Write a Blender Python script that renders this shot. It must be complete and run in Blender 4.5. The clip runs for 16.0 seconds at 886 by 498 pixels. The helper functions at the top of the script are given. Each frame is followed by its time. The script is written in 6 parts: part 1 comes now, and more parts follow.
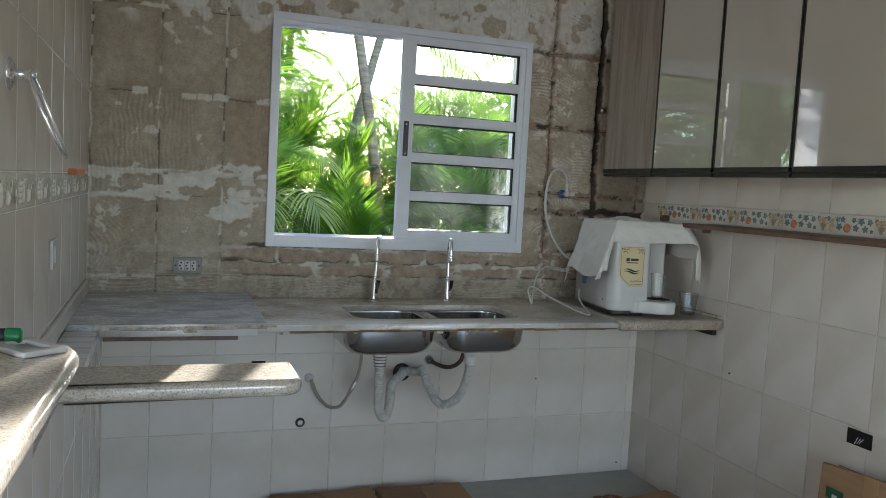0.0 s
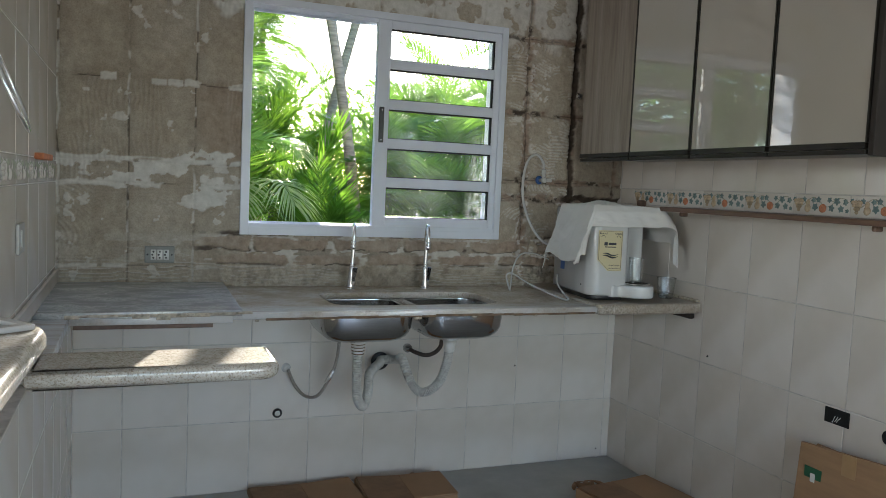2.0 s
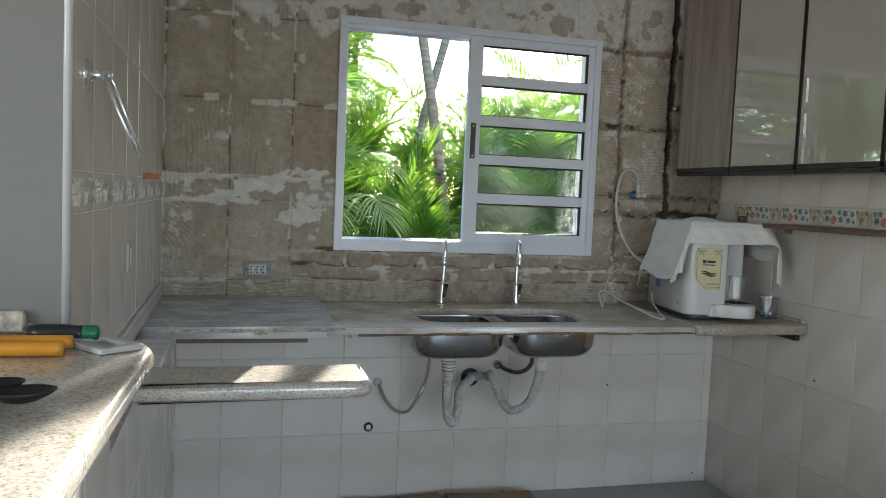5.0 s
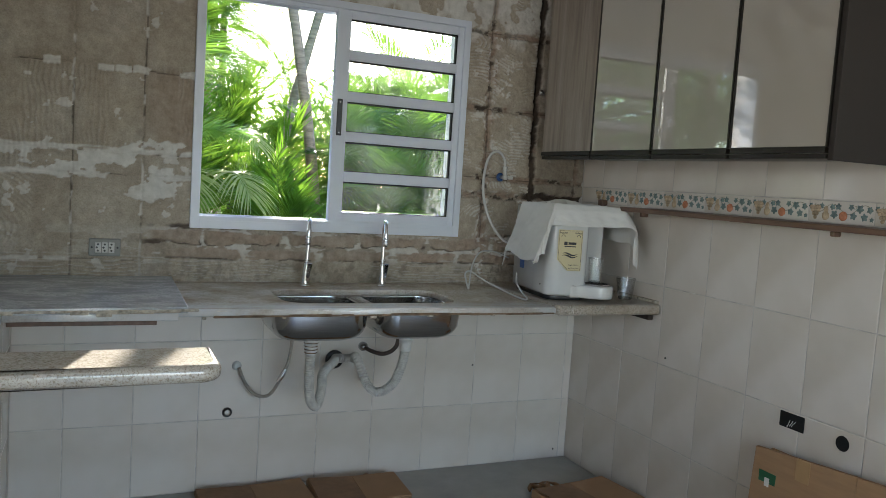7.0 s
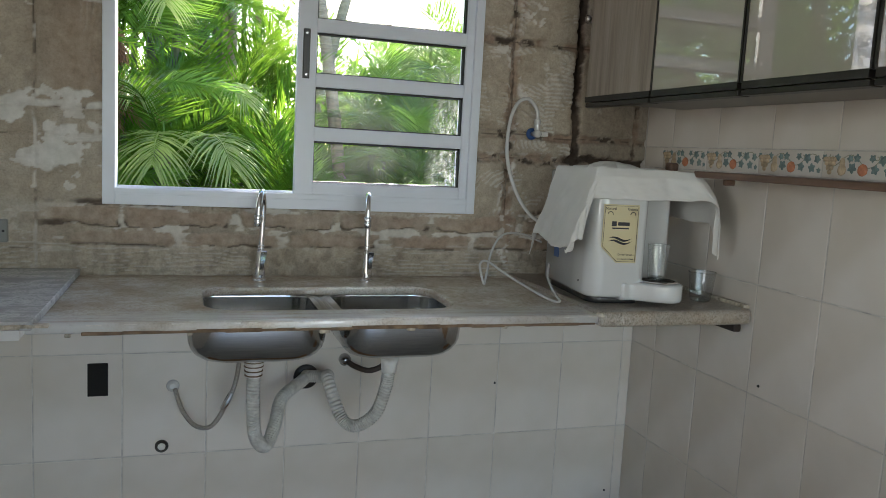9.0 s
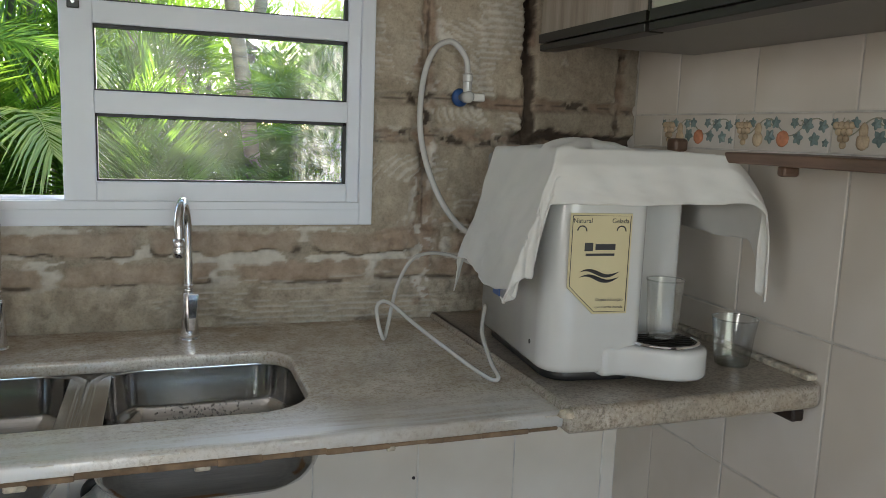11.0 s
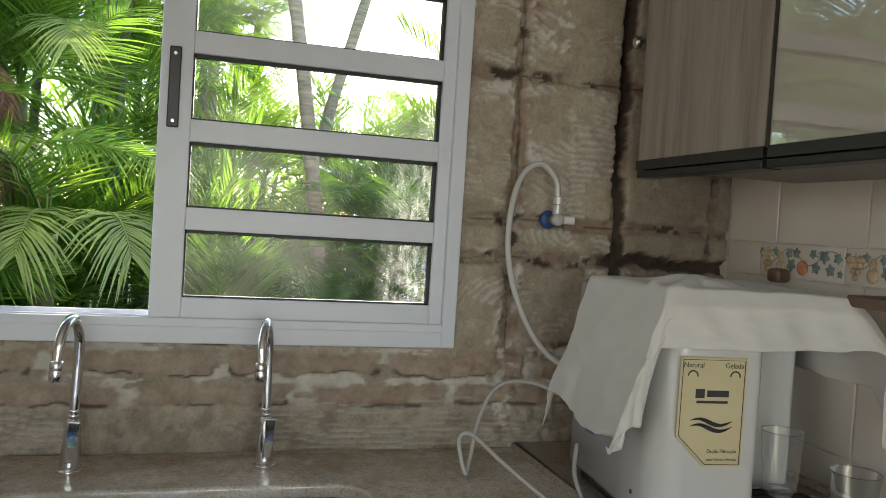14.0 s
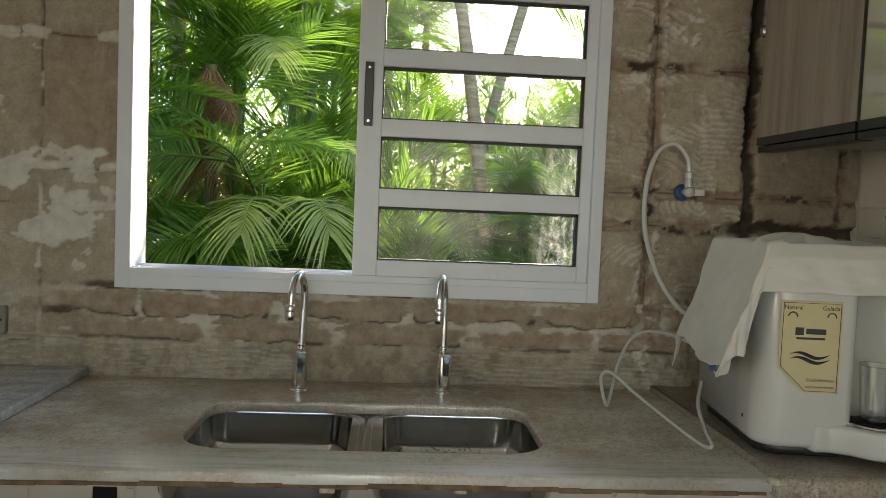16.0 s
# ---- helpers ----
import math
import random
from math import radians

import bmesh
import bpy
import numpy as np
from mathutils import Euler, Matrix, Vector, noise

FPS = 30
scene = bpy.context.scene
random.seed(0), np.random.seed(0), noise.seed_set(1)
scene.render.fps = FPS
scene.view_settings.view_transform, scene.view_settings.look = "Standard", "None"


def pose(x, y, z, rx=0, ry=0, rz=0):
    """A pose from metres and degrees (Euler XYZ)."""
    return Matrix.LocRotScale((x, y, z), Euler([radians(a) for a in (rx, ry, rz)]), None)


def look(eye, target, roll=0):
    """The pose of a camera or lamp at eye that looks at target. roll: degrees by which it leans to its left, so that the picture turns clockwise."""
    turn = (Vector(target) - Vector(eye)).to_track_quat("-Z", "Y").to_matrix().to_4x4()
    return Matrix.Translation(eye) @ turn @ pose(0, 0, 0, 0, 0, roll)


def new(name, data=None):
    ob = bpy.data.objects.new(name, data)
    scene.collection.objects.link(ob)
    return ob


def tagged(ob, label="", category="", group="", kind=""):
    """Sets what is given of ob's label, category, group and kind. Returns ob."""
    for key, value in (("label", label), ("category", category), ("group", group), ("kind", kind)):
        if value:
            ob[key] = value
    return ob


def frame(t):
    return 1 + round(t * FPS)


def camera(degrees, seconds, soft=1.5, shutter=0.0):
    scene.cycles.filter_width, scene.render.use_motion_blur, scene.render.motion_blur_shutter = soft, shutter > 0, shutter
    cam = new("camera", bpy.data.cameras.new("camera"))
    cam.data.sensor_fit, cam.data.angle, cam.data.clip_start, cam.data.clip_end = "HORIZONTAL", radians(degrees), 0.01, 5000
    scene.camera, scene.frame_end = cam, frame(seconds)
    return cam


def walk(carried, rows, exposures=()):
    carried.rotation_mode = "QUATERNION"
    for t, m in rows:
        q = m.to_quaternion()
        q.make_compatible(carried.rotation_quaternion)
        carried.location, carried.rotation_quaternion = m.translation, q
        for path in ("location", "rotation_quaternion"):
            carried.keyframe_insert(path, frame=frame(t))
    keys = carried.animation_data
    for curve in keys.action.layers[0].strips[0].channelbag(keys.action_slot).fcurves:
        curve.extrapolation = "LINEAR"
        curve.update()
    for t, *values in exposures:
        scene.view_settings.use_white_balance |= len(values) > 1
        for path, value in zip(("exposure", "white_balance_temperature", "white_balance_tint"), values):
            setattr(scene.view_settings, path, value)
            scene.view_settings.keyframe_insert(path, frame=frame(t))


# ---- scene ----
cam = camera(58.8, 16.0, soft=0.7)
PATH = [
    (0, (0.191, 0.314, 1.383), (0.864, 2.191, 1.232), 3.1),
    (0.5, (0.185, 0.326, 1.359), (0.915, 2.183, 1.217), 2.6),
    (1, (0.196, 0.331, 1.343), (0.989, 2.161, 1.203), 2.6),
    (1.5, (0.197, 0.331, 1.337), (0.995, 2.159, 1.191), 2.7),
    (2, (0.195, 0.34, 1.336), (0.926, 2.195, 1.18), 2.6),
    (2.5, (0.187, 0.351, 1.329), (0.801, 2.247, 1.168), 2.5),
    (3, (0.154, 0.367, 1.314), (0.674, 2.292, 1.158), 2.4),
    (3.2, (0.147, 0.37, 1.333), (0.638, 2.302, 1.168), 2.2),
    (5.3, (0.198, 0.36, 1.364), (0.733, 2.283, 1.239), 2.6),
    (5.5, (0.203, 0.36, 1.37), (0.761, 2.277, 1.256), 2.7),
    (6, (0.201, 0.369, 1.376), (0.848, 2.26, 1.284), 3.0),
    (6.5, (0.214, 0.37, 1.373), (0.948, 2.226, 1.253), 3.2),
    (7, (0.248, 0.395, 1.347), (1.062, 2.214, 1.18), 3.7),
    (7.5, (0.343, 0.54, 1.347), (1.206, 2.335, 1.167), 3.8),
    (8, (0.453, 0.735, 1.347), (1.249, 2.562, 1.182), 3.5),
    (8.2, (0.52, 0.811, 1.332), (1.263, 2.66, 1.16), 3.6),
    (10.3, (1.281, 1.704, 1.293), (1.846, 3.594, 0.963), 2.5),
    (10.5, (1.314, 1.797, 1.283), (1.884, 3.687, 0.962), 2.1),
    (11, (1.357, 2.0, 1.31), (2.03, 3.861, 1.019), 2.1),
    (11.5, (1.365, 2.108, 1.311), (2.165, 3.919, 1.032), 2.0),
    (12, (1.373, 2.13, 1.3), (2.284, 3.887, 1.009), 2.2),
    (12.5, (1.39, 2.115, 1.292), (2.313, 3.869, 1.024), 2.6),
    (13, (1.345, 2.119, 1.317), (2.15, 3.939, 1.119), 3.1),
    (13.5, (1.312, 2.11, 1.333), (1.981, 3.991, 1.209), 3.3),
    (14, (1.301, 2.089, 1.367), (1.85, 4.011, 1.304), 3.6),
    (14.5, (1.284, 2.071, 1.376), (1.724, 4.022, 1.336), 3.5),
    (15, (1.29, 2.019, 1.362), (1.602, 3.994, 1.322), 3.4),
    (15.5, (1.278, 1.895, 1.35), (1.485, 3.883, 1.28), 3.2),
    (16, (1.269, 1.748, 1.339), (1.403, 3.74, 1.223), 2.4),
]
STOPS = [(0.0, 2.24, 6150, 12), (8.0, 2.30, 6250, 12), (10.5, 2.46, 6650, 14), (12.5, 2.64, 6600, 14.5), (13.0, 2.65, 6100, 13.5), (13.5, 2.50, 6850, 15.5), (14.0, 2.36, 7000, 15), (14.5, 2.10, 7700, 13.5), (16.0, 2.08, 7600, 11.5)]
walk(cam, [(t, look(eye, target, roll)) for t, eye, target, roll in PATH], STOPS)

# ---- light ----
world = bpy.data.worlds.new("sky")
scene.world = world
world.use_nodes = True
wn = world.node_tree.nodes
sky = wn.new("ShaderNodeTexSky")
sky.sky_type = "NISHITA"
sky.sun_disc = False
SUN_TO = Vector((0.297, 0.955, 0.30)).normalized()
sky.sun_elevation = math.asin(SUN_TO.z)
sky.sun_rotation = math.atan2(SUN_TO.x, SUN_TO.y)
sky.air_density, sky.dust_density, sky.ozone_density = 1.0, 0.8, 3.0
wn["Background"].inputs[1].default_value = 0.15
world.node_tree.links.new(sky.outputs[0], wn["Background"].inputs[0])
sun = new("sun", bpy.data.lights.new("sun", "SUN"))
sun.data.energy, sun.data.angle, sun.data.color = 5.0, radians(0.5), (1.0, 0.93, 0.80)
sun.matrix_world = look(SUN_TO * 20, (0, 0, 0))


def area(name, eye, target, w, h, watts, color=(1, 1, 1)):
    ob = new(name, bpy.data.lights.new(name, "AREA"))
    ob.data.shape, ob.data.size, ob.data.size_y, ob.data.energy, ob.data.color = "RECTANGLE", w, h, watts, color
    ob.matrix_world = look(eye, target)
    return ob


area("daylight_back_door", (1.55, -2.42, 1.20), (1.0, 0, 1.20), 1.6, 2.0, 6.0, (1.0, 0.985, 0.95))
area("daylight_side_room", (-2.42, -0.4, 1.4), (0, -0.4, 1.4), 1.6, 1.3, 13, (1.0, 0.98, 0.93))

# ---- materials ----
def material(name):
    m = bpy.data.materials.new(name)
    m.use_nodes = True
    return m, m.node_tree.nodes, m.node_tree.links, m.node_tree.nodes["Principled BSDF"]


def ramp(nt, links, fac, stops):
    r = nt.new("ShaderNodeValToRGB")
    el = r.color_ramp.elements
    while len(el) < len(stops):
        el.new(0.5)
    for e, (p, c) in zip(el, stops):
        e.position, e.color = p, (*c, 1)
    links.new(fac, r.inputs[0])
    return r.outputs[0]


def tex_noise(nt, links, scale, detail=4, rough=0.6, stretch=None, space="Object"):
    co = nt.new("ShaderNodeTexCoord")
    src = co.outputs[space]
    if stretch:
        mp = nt.new("ShaderNodeMapping")
        mp.inputs["Scale"].default_value = stretch
        links.new(src, mp.inputs[0])
        src = mp.outputs[0]
    n = nt.new("ShaderNodeTexNoise")
    n.inputs["Scale"].default_value, n.inputs["Detail"].default_value, n.inputs["Roughness"].default_value = scale, detail, rough
    links.new(src, n.inputs[0])
    return n.outputs[0]


def add_bump(nt, links, bsdf, height, strength, dist=0.002):
    b = nt.new("ShaderNodeBump")
    b.inputs["Strength"].default_value, b.inputs["Distance"].default_value = strength, dist
    links.new(height, b.inputs["Height"])
    links.new(b.outputs[0], bsdf.inputs["Normal"])


def mixed(nt, links, fac, a, b, kind="MIX"):
    m = nt.new("ShaderNodeMix")
    m.data_type, m.blend_type = "RGBA", kind
    for sock, v in ((m.inputs[0], fac), (m.inputs[6], a), (m.inputs[7], b)):
        if isinstance(v, (int, float)):
            sock.default_value = v
        elif isinstance(v, tuple):
            sock.default_value = (*v, 1)
        else:
            links.new(v, sock)
    return m.outputs[2]


def simple(name, color, rough=0.5, metal=0.0, vary=0.12, scale=12.0, bump=0.0, bump_scale=60.0, coat=0.0, stretch=None, space="Object"):
    """A surface of one colour with blotches, fine grain and uneven gloss."""
    m, nt, links, b = material(name)
    big = tex_noise(nt, links, scale, 5, 0.6, stretch, space)
    dark = tuple(c * (1 - vary) for c in color)
    light = tuple(min(1, c * (1 + vary)) for c in color)
    col = ramp(nt, links, big, [(0.3, dark), (0.7, light)])
    links.new(col, b.inputs["Base Color"])
    r = nt.new("ShaderNodeMapRange")
    r.inputs["To Min"].default_value, r.inputs["To Max"].default_value = max(0.02, rough * 0.8), min(1, rough * 1.2)
    links.new(big, r.inputs[0])
    links.new(r.outputs[0], b.inputs["Roughness"])
    b.inputs["Metallic"].default_value = metal
    b.inputs["Coat Weight"].default_value = coat
    b.inputs["Coat Roughness"].default_value = 0.05
    if bump:
        add_bump(nt, links, b, tex_noise(nt, links, bump_scale, 5, 0.65, stretch, space), bump)
    return m


def tile_material(name, color):
    m, nt, links, b = material(name)
    info = nt.new("ShaderNodeObjectInfo")
    big = tex_noise(nt, links, 3.0, 3, 0.5)
    base = ramp(nt, links, info.outputs["Random"], [(0.0, tuple(c * 0.975 for c in color)), (1.0, color)])
    grime = ramp(nt, links, big, [(0.35, (0.86, 0.84, 0.80)), (0.62, (1, 1, 1))])
    links.new(mixed(nt, links, 1.0, base, grime, "MULTIPLY"), b.inputs["Base Color"])
    b.inputs["Roughness"].default_value = 0.13
    add_bump(nt, links, b, tex_noise(nt, links, 7.0, 2, 0.5), 0.022, 0.004)
    return m


M_TILE = tile_material("glazed_tile", (0.67, 0.62, 0.565))
M_GROUT = simple("grout", (0.50, 0.475, 0.44), 0.9, vary=0.3, scale=20, bump=0.3)
M_GREYPAINT = simple("grey_wall_paint", (0.185, 0.185, 0.172), 0.7, vary=0.06, scale=4, bump=0.1, bump_scale=120)
M_WHITEWALL = simple("white_wall_paint", (0.72, 0.71, 0.68), 0.7, vary=0.05, scale=3, bump=0.1, bump_scale=120)
M_CEIL = simple("ceiling_paint", (0.52, 0.51, 0.49), 0.8, vary=0.04, scale=3)
M_FLOOR = simple("cement_floor", (0.33, 0.33, 0.31), 0.35, vary=0.18, scale=5, bump=0.12, bump_scale=40)
M_ALU = simple("white_aluminium", (0.70, 0.74, 0.81), 0.32, vary=0.03, scale=6)
M_RUBBER = simple("black_rubber", (0.012, 0.012, 0.013), 0.5, vary=0.2)
M_HOLE = simple("dark_opening", (0.005, 0.005, 0.005), 0.95, vary=0.3)
M_CORR = simple("corrugated_grey_hose", (0.50, 0.49, 0.46), 0.45, vary=0.2, scale=40)
M_BLACK = simple("black_plastic", (0.015, 0.015, 0.016), 0.35, vary=0.2)
M_CHROME = simple("chrome", (0.82, 0.83, 0.85), 0.09, 1.0, vary=0.04, scale=30)
M_WHITEPLASTIC = simple("white_plastic", (0.52, 0.52, 0.507), 0.22, vary=0.03, scale=8, coat=0.3)
M_PVC = simple("white_pvc", (0.72, 0.71, 0.68), 0.4, vary=0.12, scale=30, bump=0.1)
M_CREAM = simple("cream_label", (0.55, 0.48, 0.29), 0.35, vary=0.04)
M_INK = simple("dark_ink", (0.03, 0.03, 0.035), 0.5, vary=0.1)
M_BLUE = simple("blue_plastic", (0.025, 0.08, 0.24), 0.4)
M_DARKFRAME = simple("dark_metal_profile", (0.030, 0.027, 0.023), 0.35, 0.5, vary=0.15)
M_CABDARK = simple("dark_wood_laminate", (0.020, 0.015, 0.012), 0.6, vary=0.25, scale=5, stretch=(10, 10, 1))
M_CABIN = simple("grey_brown_laminate", (0.30, 0.28, 0.25), 0.5, vary=0.05)
M_SHELF = simple("shelf_wood", (0.13, 0.075, 0.05), 0.45, vary=0.35, scale=8, stretch=(6, 1, 6), bump=0.1)
M_BLACKWOOD = simple("old_dark_wood", (0.016, 0.008, 0.005), 0.6, vary=0.4)
M_CARD = simple("cardboard", (0.36, 0.215, 0.115), 0.85, vary=0.1, scale=6, bump=0.12, bump_scale=200, stretch=(1, 1, 8))
M_CARDIN = simple("cardboard_worn", (0.27, 0.16, 0.09), 0.9, vary=0.2, scale=14)
M_TAPE = simple("brown_tape", (0.40, 0.25, 0.12), 0.3, vary=0.08)
M_GREENPRINT = simple("green_print", (0.02, 0.11, 0.05), 0.6)
M_TERRACOTTA = simple("terracotta", (0.50, 0.17, 0.07), 0.8, vary=0.25, scale=40, bump=0.3)
M_YELLOW = simple("amber_handle", (0.62, 0.27, 0.02), 0.35, vary=0.12, scale=20)
M_GREEN = simple("green_plastic", (0.01, 0.16, 0.06), 0.3)
M_STEELTOOL = simple("tool_steel", (0.45, 0.45, 0.46), 0.25, 1.0, vary=0.2, scale=40)
M_ORANGEPRINT = simple("orange_print", (0.75, 0.20, 0.03), 0.5)
M_LABEL = simple("white_label", (0.78, 0.76, 0.72), 0.5, vary=0.04)
M_HOSE = simple("braided_hose", (0.36, 0.33, 0.29), 0.45, 0.3, vary=0.3, scale=220)
M_DARKHOSE = simple("dark_pipe", (0.05, 0.035, 0.028), 0.4, vary=0.4, scale=40)
M_SOCKET = simple("socket_grey", (0.22, 0.225, 0.21), 0.45, vary=0.08)


def stone_material(name, base, speck, dark, rough, veins=None, grime=0.0, front_wear_sheen=None, stained_back=None):
    m, nt, links, b = material(name)
    fine = tex_noise(nt, links, 190, 4, 0.7)
    mid = tex_noise(nt, links, 55, 4, 0.65)
    big = tex_noise(nt, links, 5, 5, 0.6)
    c = ramp(nt, links, fine, [(0.38, dark), (0.50, base), (0.58, base), (0.70, speck)])
    c2 = ramp(nt, links, mid, [(0.30, tuple(0.30 + x * 0.5 for x in base)), (0.52, (1, 1, 1)), (0.8, (1.06, 1.06, 1.06))])
    col = mixed(nt, links, 0.7, c, c2, "MULTIPLY")
    if veins:
        v = tex_noise(nt, links, 4.5, 7, 0.66, (1.6, 3.2, 3.0))
        col = mixed(nt, links, ramp(nt, links, v, [(0.44, (0, 0, 0)), (0.58, (1, 1, 1))]), col, veins)
    stain = ramp(nt, links, big, [(0.32, (1 - grime, 1 - grime * 1.05, 1 - grime * 1.15)), (0.62, (1, 1, 1))])
    col = mixed(nt, links, 1.0, col, stain, "MULTIPLY")
    if grime > 0.2:
        rust = ramp(nt, links, tex_noise(nt, links, 2.6, 6, 0.68), [(0.46, (0, 0, 0)), (0.66, (0.68, 0.68, 0.68))])
        col = mixed(nt, links, rust, col, (0.30, 0.205, 0.115))
        wear = ramp(nt, links, tex_noise(nt, links, 9, 6, 0.75), [(0.62, (0, 0, 0)), (0.70, (0.6, 0.6, 0.6))])
        col = mixed(nt, links, wear, col, (0.72, 0.71, 0.68))
    if front_wear_sheen:
        # pale band along the front edge, streaked lengthwise: scuffs plus painted sky sheen
        co, xyz, mr, ml = nt.new("ShaderNodeTexCoord"), nt.new("ShaderNodeSeparateXYZ"), nt.new("ShaderNodeMapRange"), nt.new("ShaderNodeMath")
        links.new(co.outputs["Object"], xyz.inputs[0])
        mr.inputs["From Min"].default_value, mr.inputs["From Max"].default_value = front_wear_sheen
        links.new(xyz.outputs[1], mr.inputs[0])
        streak = ramp(nt, links, tex_noise(nt, links, 5, 6, 0.7, (0.7, 9, 1)), [(0.32, (0.1, 0.1, 0.1)), (0.56, (0.9, 0.9, 0.9))])
        ml.operation = "MULTIPLY"
        links.new(mr.outputs[0], ml.inputs[0]), links.new(streak, ml.inputs[1])
        col = mixed(nt, links, ml.outputs[0], col, (0.76, 0.765, 0.77))
        # brown water stains along the wall, behind the sink
        mb, mk = nt.new("ShaderNodeMapRange"), nt.new("ShaderNodeMath")
        mb.inputs["From Min"].default_value, mb.inputs["From Max"].default_value = stained_back
        links.new(xyz.outputs[1], mb.inputs[0])
        blots = ramp(nt, links, tex_noise(nt, links, 7, 6, 0.7, (0.6, 1.5, 1)), [(0.42, (0, 0, 0)), (0.62, (0.65, 0.65, 0.65))])
        mk.operation = "MULTIPLY"
        links.new(mb.outputs[0], mk.inputs[0]), links.new(blots, mk.inputs[1])
        col = mixed(nt, links, mk.outputs[0], col, (0.25, 0.16, 0.085))
    links.new(col, b.inputs["Base Color"])
    r = nt.new("ShaderNodeMapRange")
    r.inputs["To Min"].default_value, r.inputs["To Max"].default_value = rough * 1.5, rough * 0.7
    links.new(big, r.inputs[0])
    links.new(r.outputs[0], b.inputs["Roughness"])
    b.inputs["IOR"].default_value = 1.85
    add_bump(nt, links, b, mid, 0.12, 0.0015)
    return m


M_COUNTER = stone_material("worn_grey_granite", (0.76, 0.70, 0.615), (0.82, 0.775, 0.71), (0.54, 0.465, 0.375), 0.20, grime=0.28, front_wear_sheen=(3.19, 3.08), stained_back=(3.56, 3.69))
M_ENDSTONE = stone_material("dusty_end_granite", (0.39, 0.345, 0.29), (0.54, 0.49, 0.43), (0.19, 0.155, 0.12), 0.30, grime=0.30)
M_GRANITE = stone_material("speckled_beige_granite", (0.64, 0.60, 0.53), (0.70, 0.66, 0.60), (0.38, 0.32, 0.25), 0.13, grime=0.16)
M_MARBLE = stone_material("grey_veined_marble", (0.66, 0.675, 0.675), (0.72, 0.725, 0.72), (0.42, 0.435, 0.435), 0.22, veins=(0.42, 0.435, 0.44), grime=0.10)
M_ROUGHSTONE = simple("broken_stone_edge", (0.46, 0.41, 0.33), 0.85, vary=0.5, scale=60, bump=0.6, bump_scale=120)

M_RUSTEDGE = simple("rust_stained_stone", (0.17, 0.112, 0.068), 0.8, vary=0.5, scale=30, bump=0.4, bump_scale=90)
M_CHIP = simple("fresh_stone_chip", (0.66, 0.64, 0.60), 0.7, vary=0.2, scale=50, bump=0.3, bump_scale=120)


def steel_material():
    m, nt, links, b = material("brushed_steel")
    n = tex_noise(nt, links, 8, 6, 0.7, (2, 60, 60))
    links.new(ramp(nt, links, n, [(0.3, (0.40, 0.405, 0.41)), (0.7, (0.52, 0.525, 0.525))]), b.inputs["Base Color"])
    b.inputs["Metallic"].default_value = 1.0
    b.inputs["Roughness"].default_value = 0.13
    add_bump(nt, links, b, n, 0.03, 0.001)
    return m


M_STEEL = steel_material()


def sheen(nt, links, least=0.014, power=3.0):
    """Gloss of thin glass: weak face on, strong at a slant, the same from both sides."""
    lw, pw, ad = nt.new("ShaderNodeLayerWeight"), nt.new("ShaderNodeMath"), nt.new("ShaderNodeMath")
    pw.operation, ad.operation = "POWER", "MULTIPLY_ADD"
    links.new(lw.outputs["Facing"], pw.inputs[0])
    pw.inputs[1].default_value = power
    links.new(pw.outputs[0], ad.inputs[0])
    ad.inputs[1].default_value, ad.inputs[2].default_value = 0.75, least
    return ad.outputs[0]


def thin_glass(name, least, power, tint):
    m, nt, links, b = material(name)
    nt.remove(b)
    tr, gl, fr, mx = nt.new("ShaderNodeBsdfTransparent"), nt.new("ShaderNodeBsdfGlossy"), sheen(nt, links, least, power), nt.new("ShaderNodeMixShader")
    tr.inputs[0].default_value, gl.inputs["Roughness"].default_value = tint, 0.03
    links.new(fr, mx.inputs[0]), links.new(tr.outputs[0], mx.inputs[1]), links.new(gl.outputs[0], mx.inputs[2])
    links.new(mx.outputs[0], nt["Material Output"].inputs[0])
    return m


M_GLASS = thin_glass("clear_thin_glass", 0.03, 2.2, (0.955, 0.965, 0.96, 1))
M_WATER = simple("water", (0.9, 0.92, 0.93), 0.03, vary=0.02)
M_WATER.node_tree.nodes["Principled BSDF"].inputs["Transmission Weight"].default_value = 0.9
M_WATER.node_tree.nodes["Principled BSDF"].inputs["IOR"].default_value = 1.33
M_TUMBLER = thin_glass("thick_tumbler_glass", 0.09, 1.6, (0.87, 0.885, 0.88, 1))


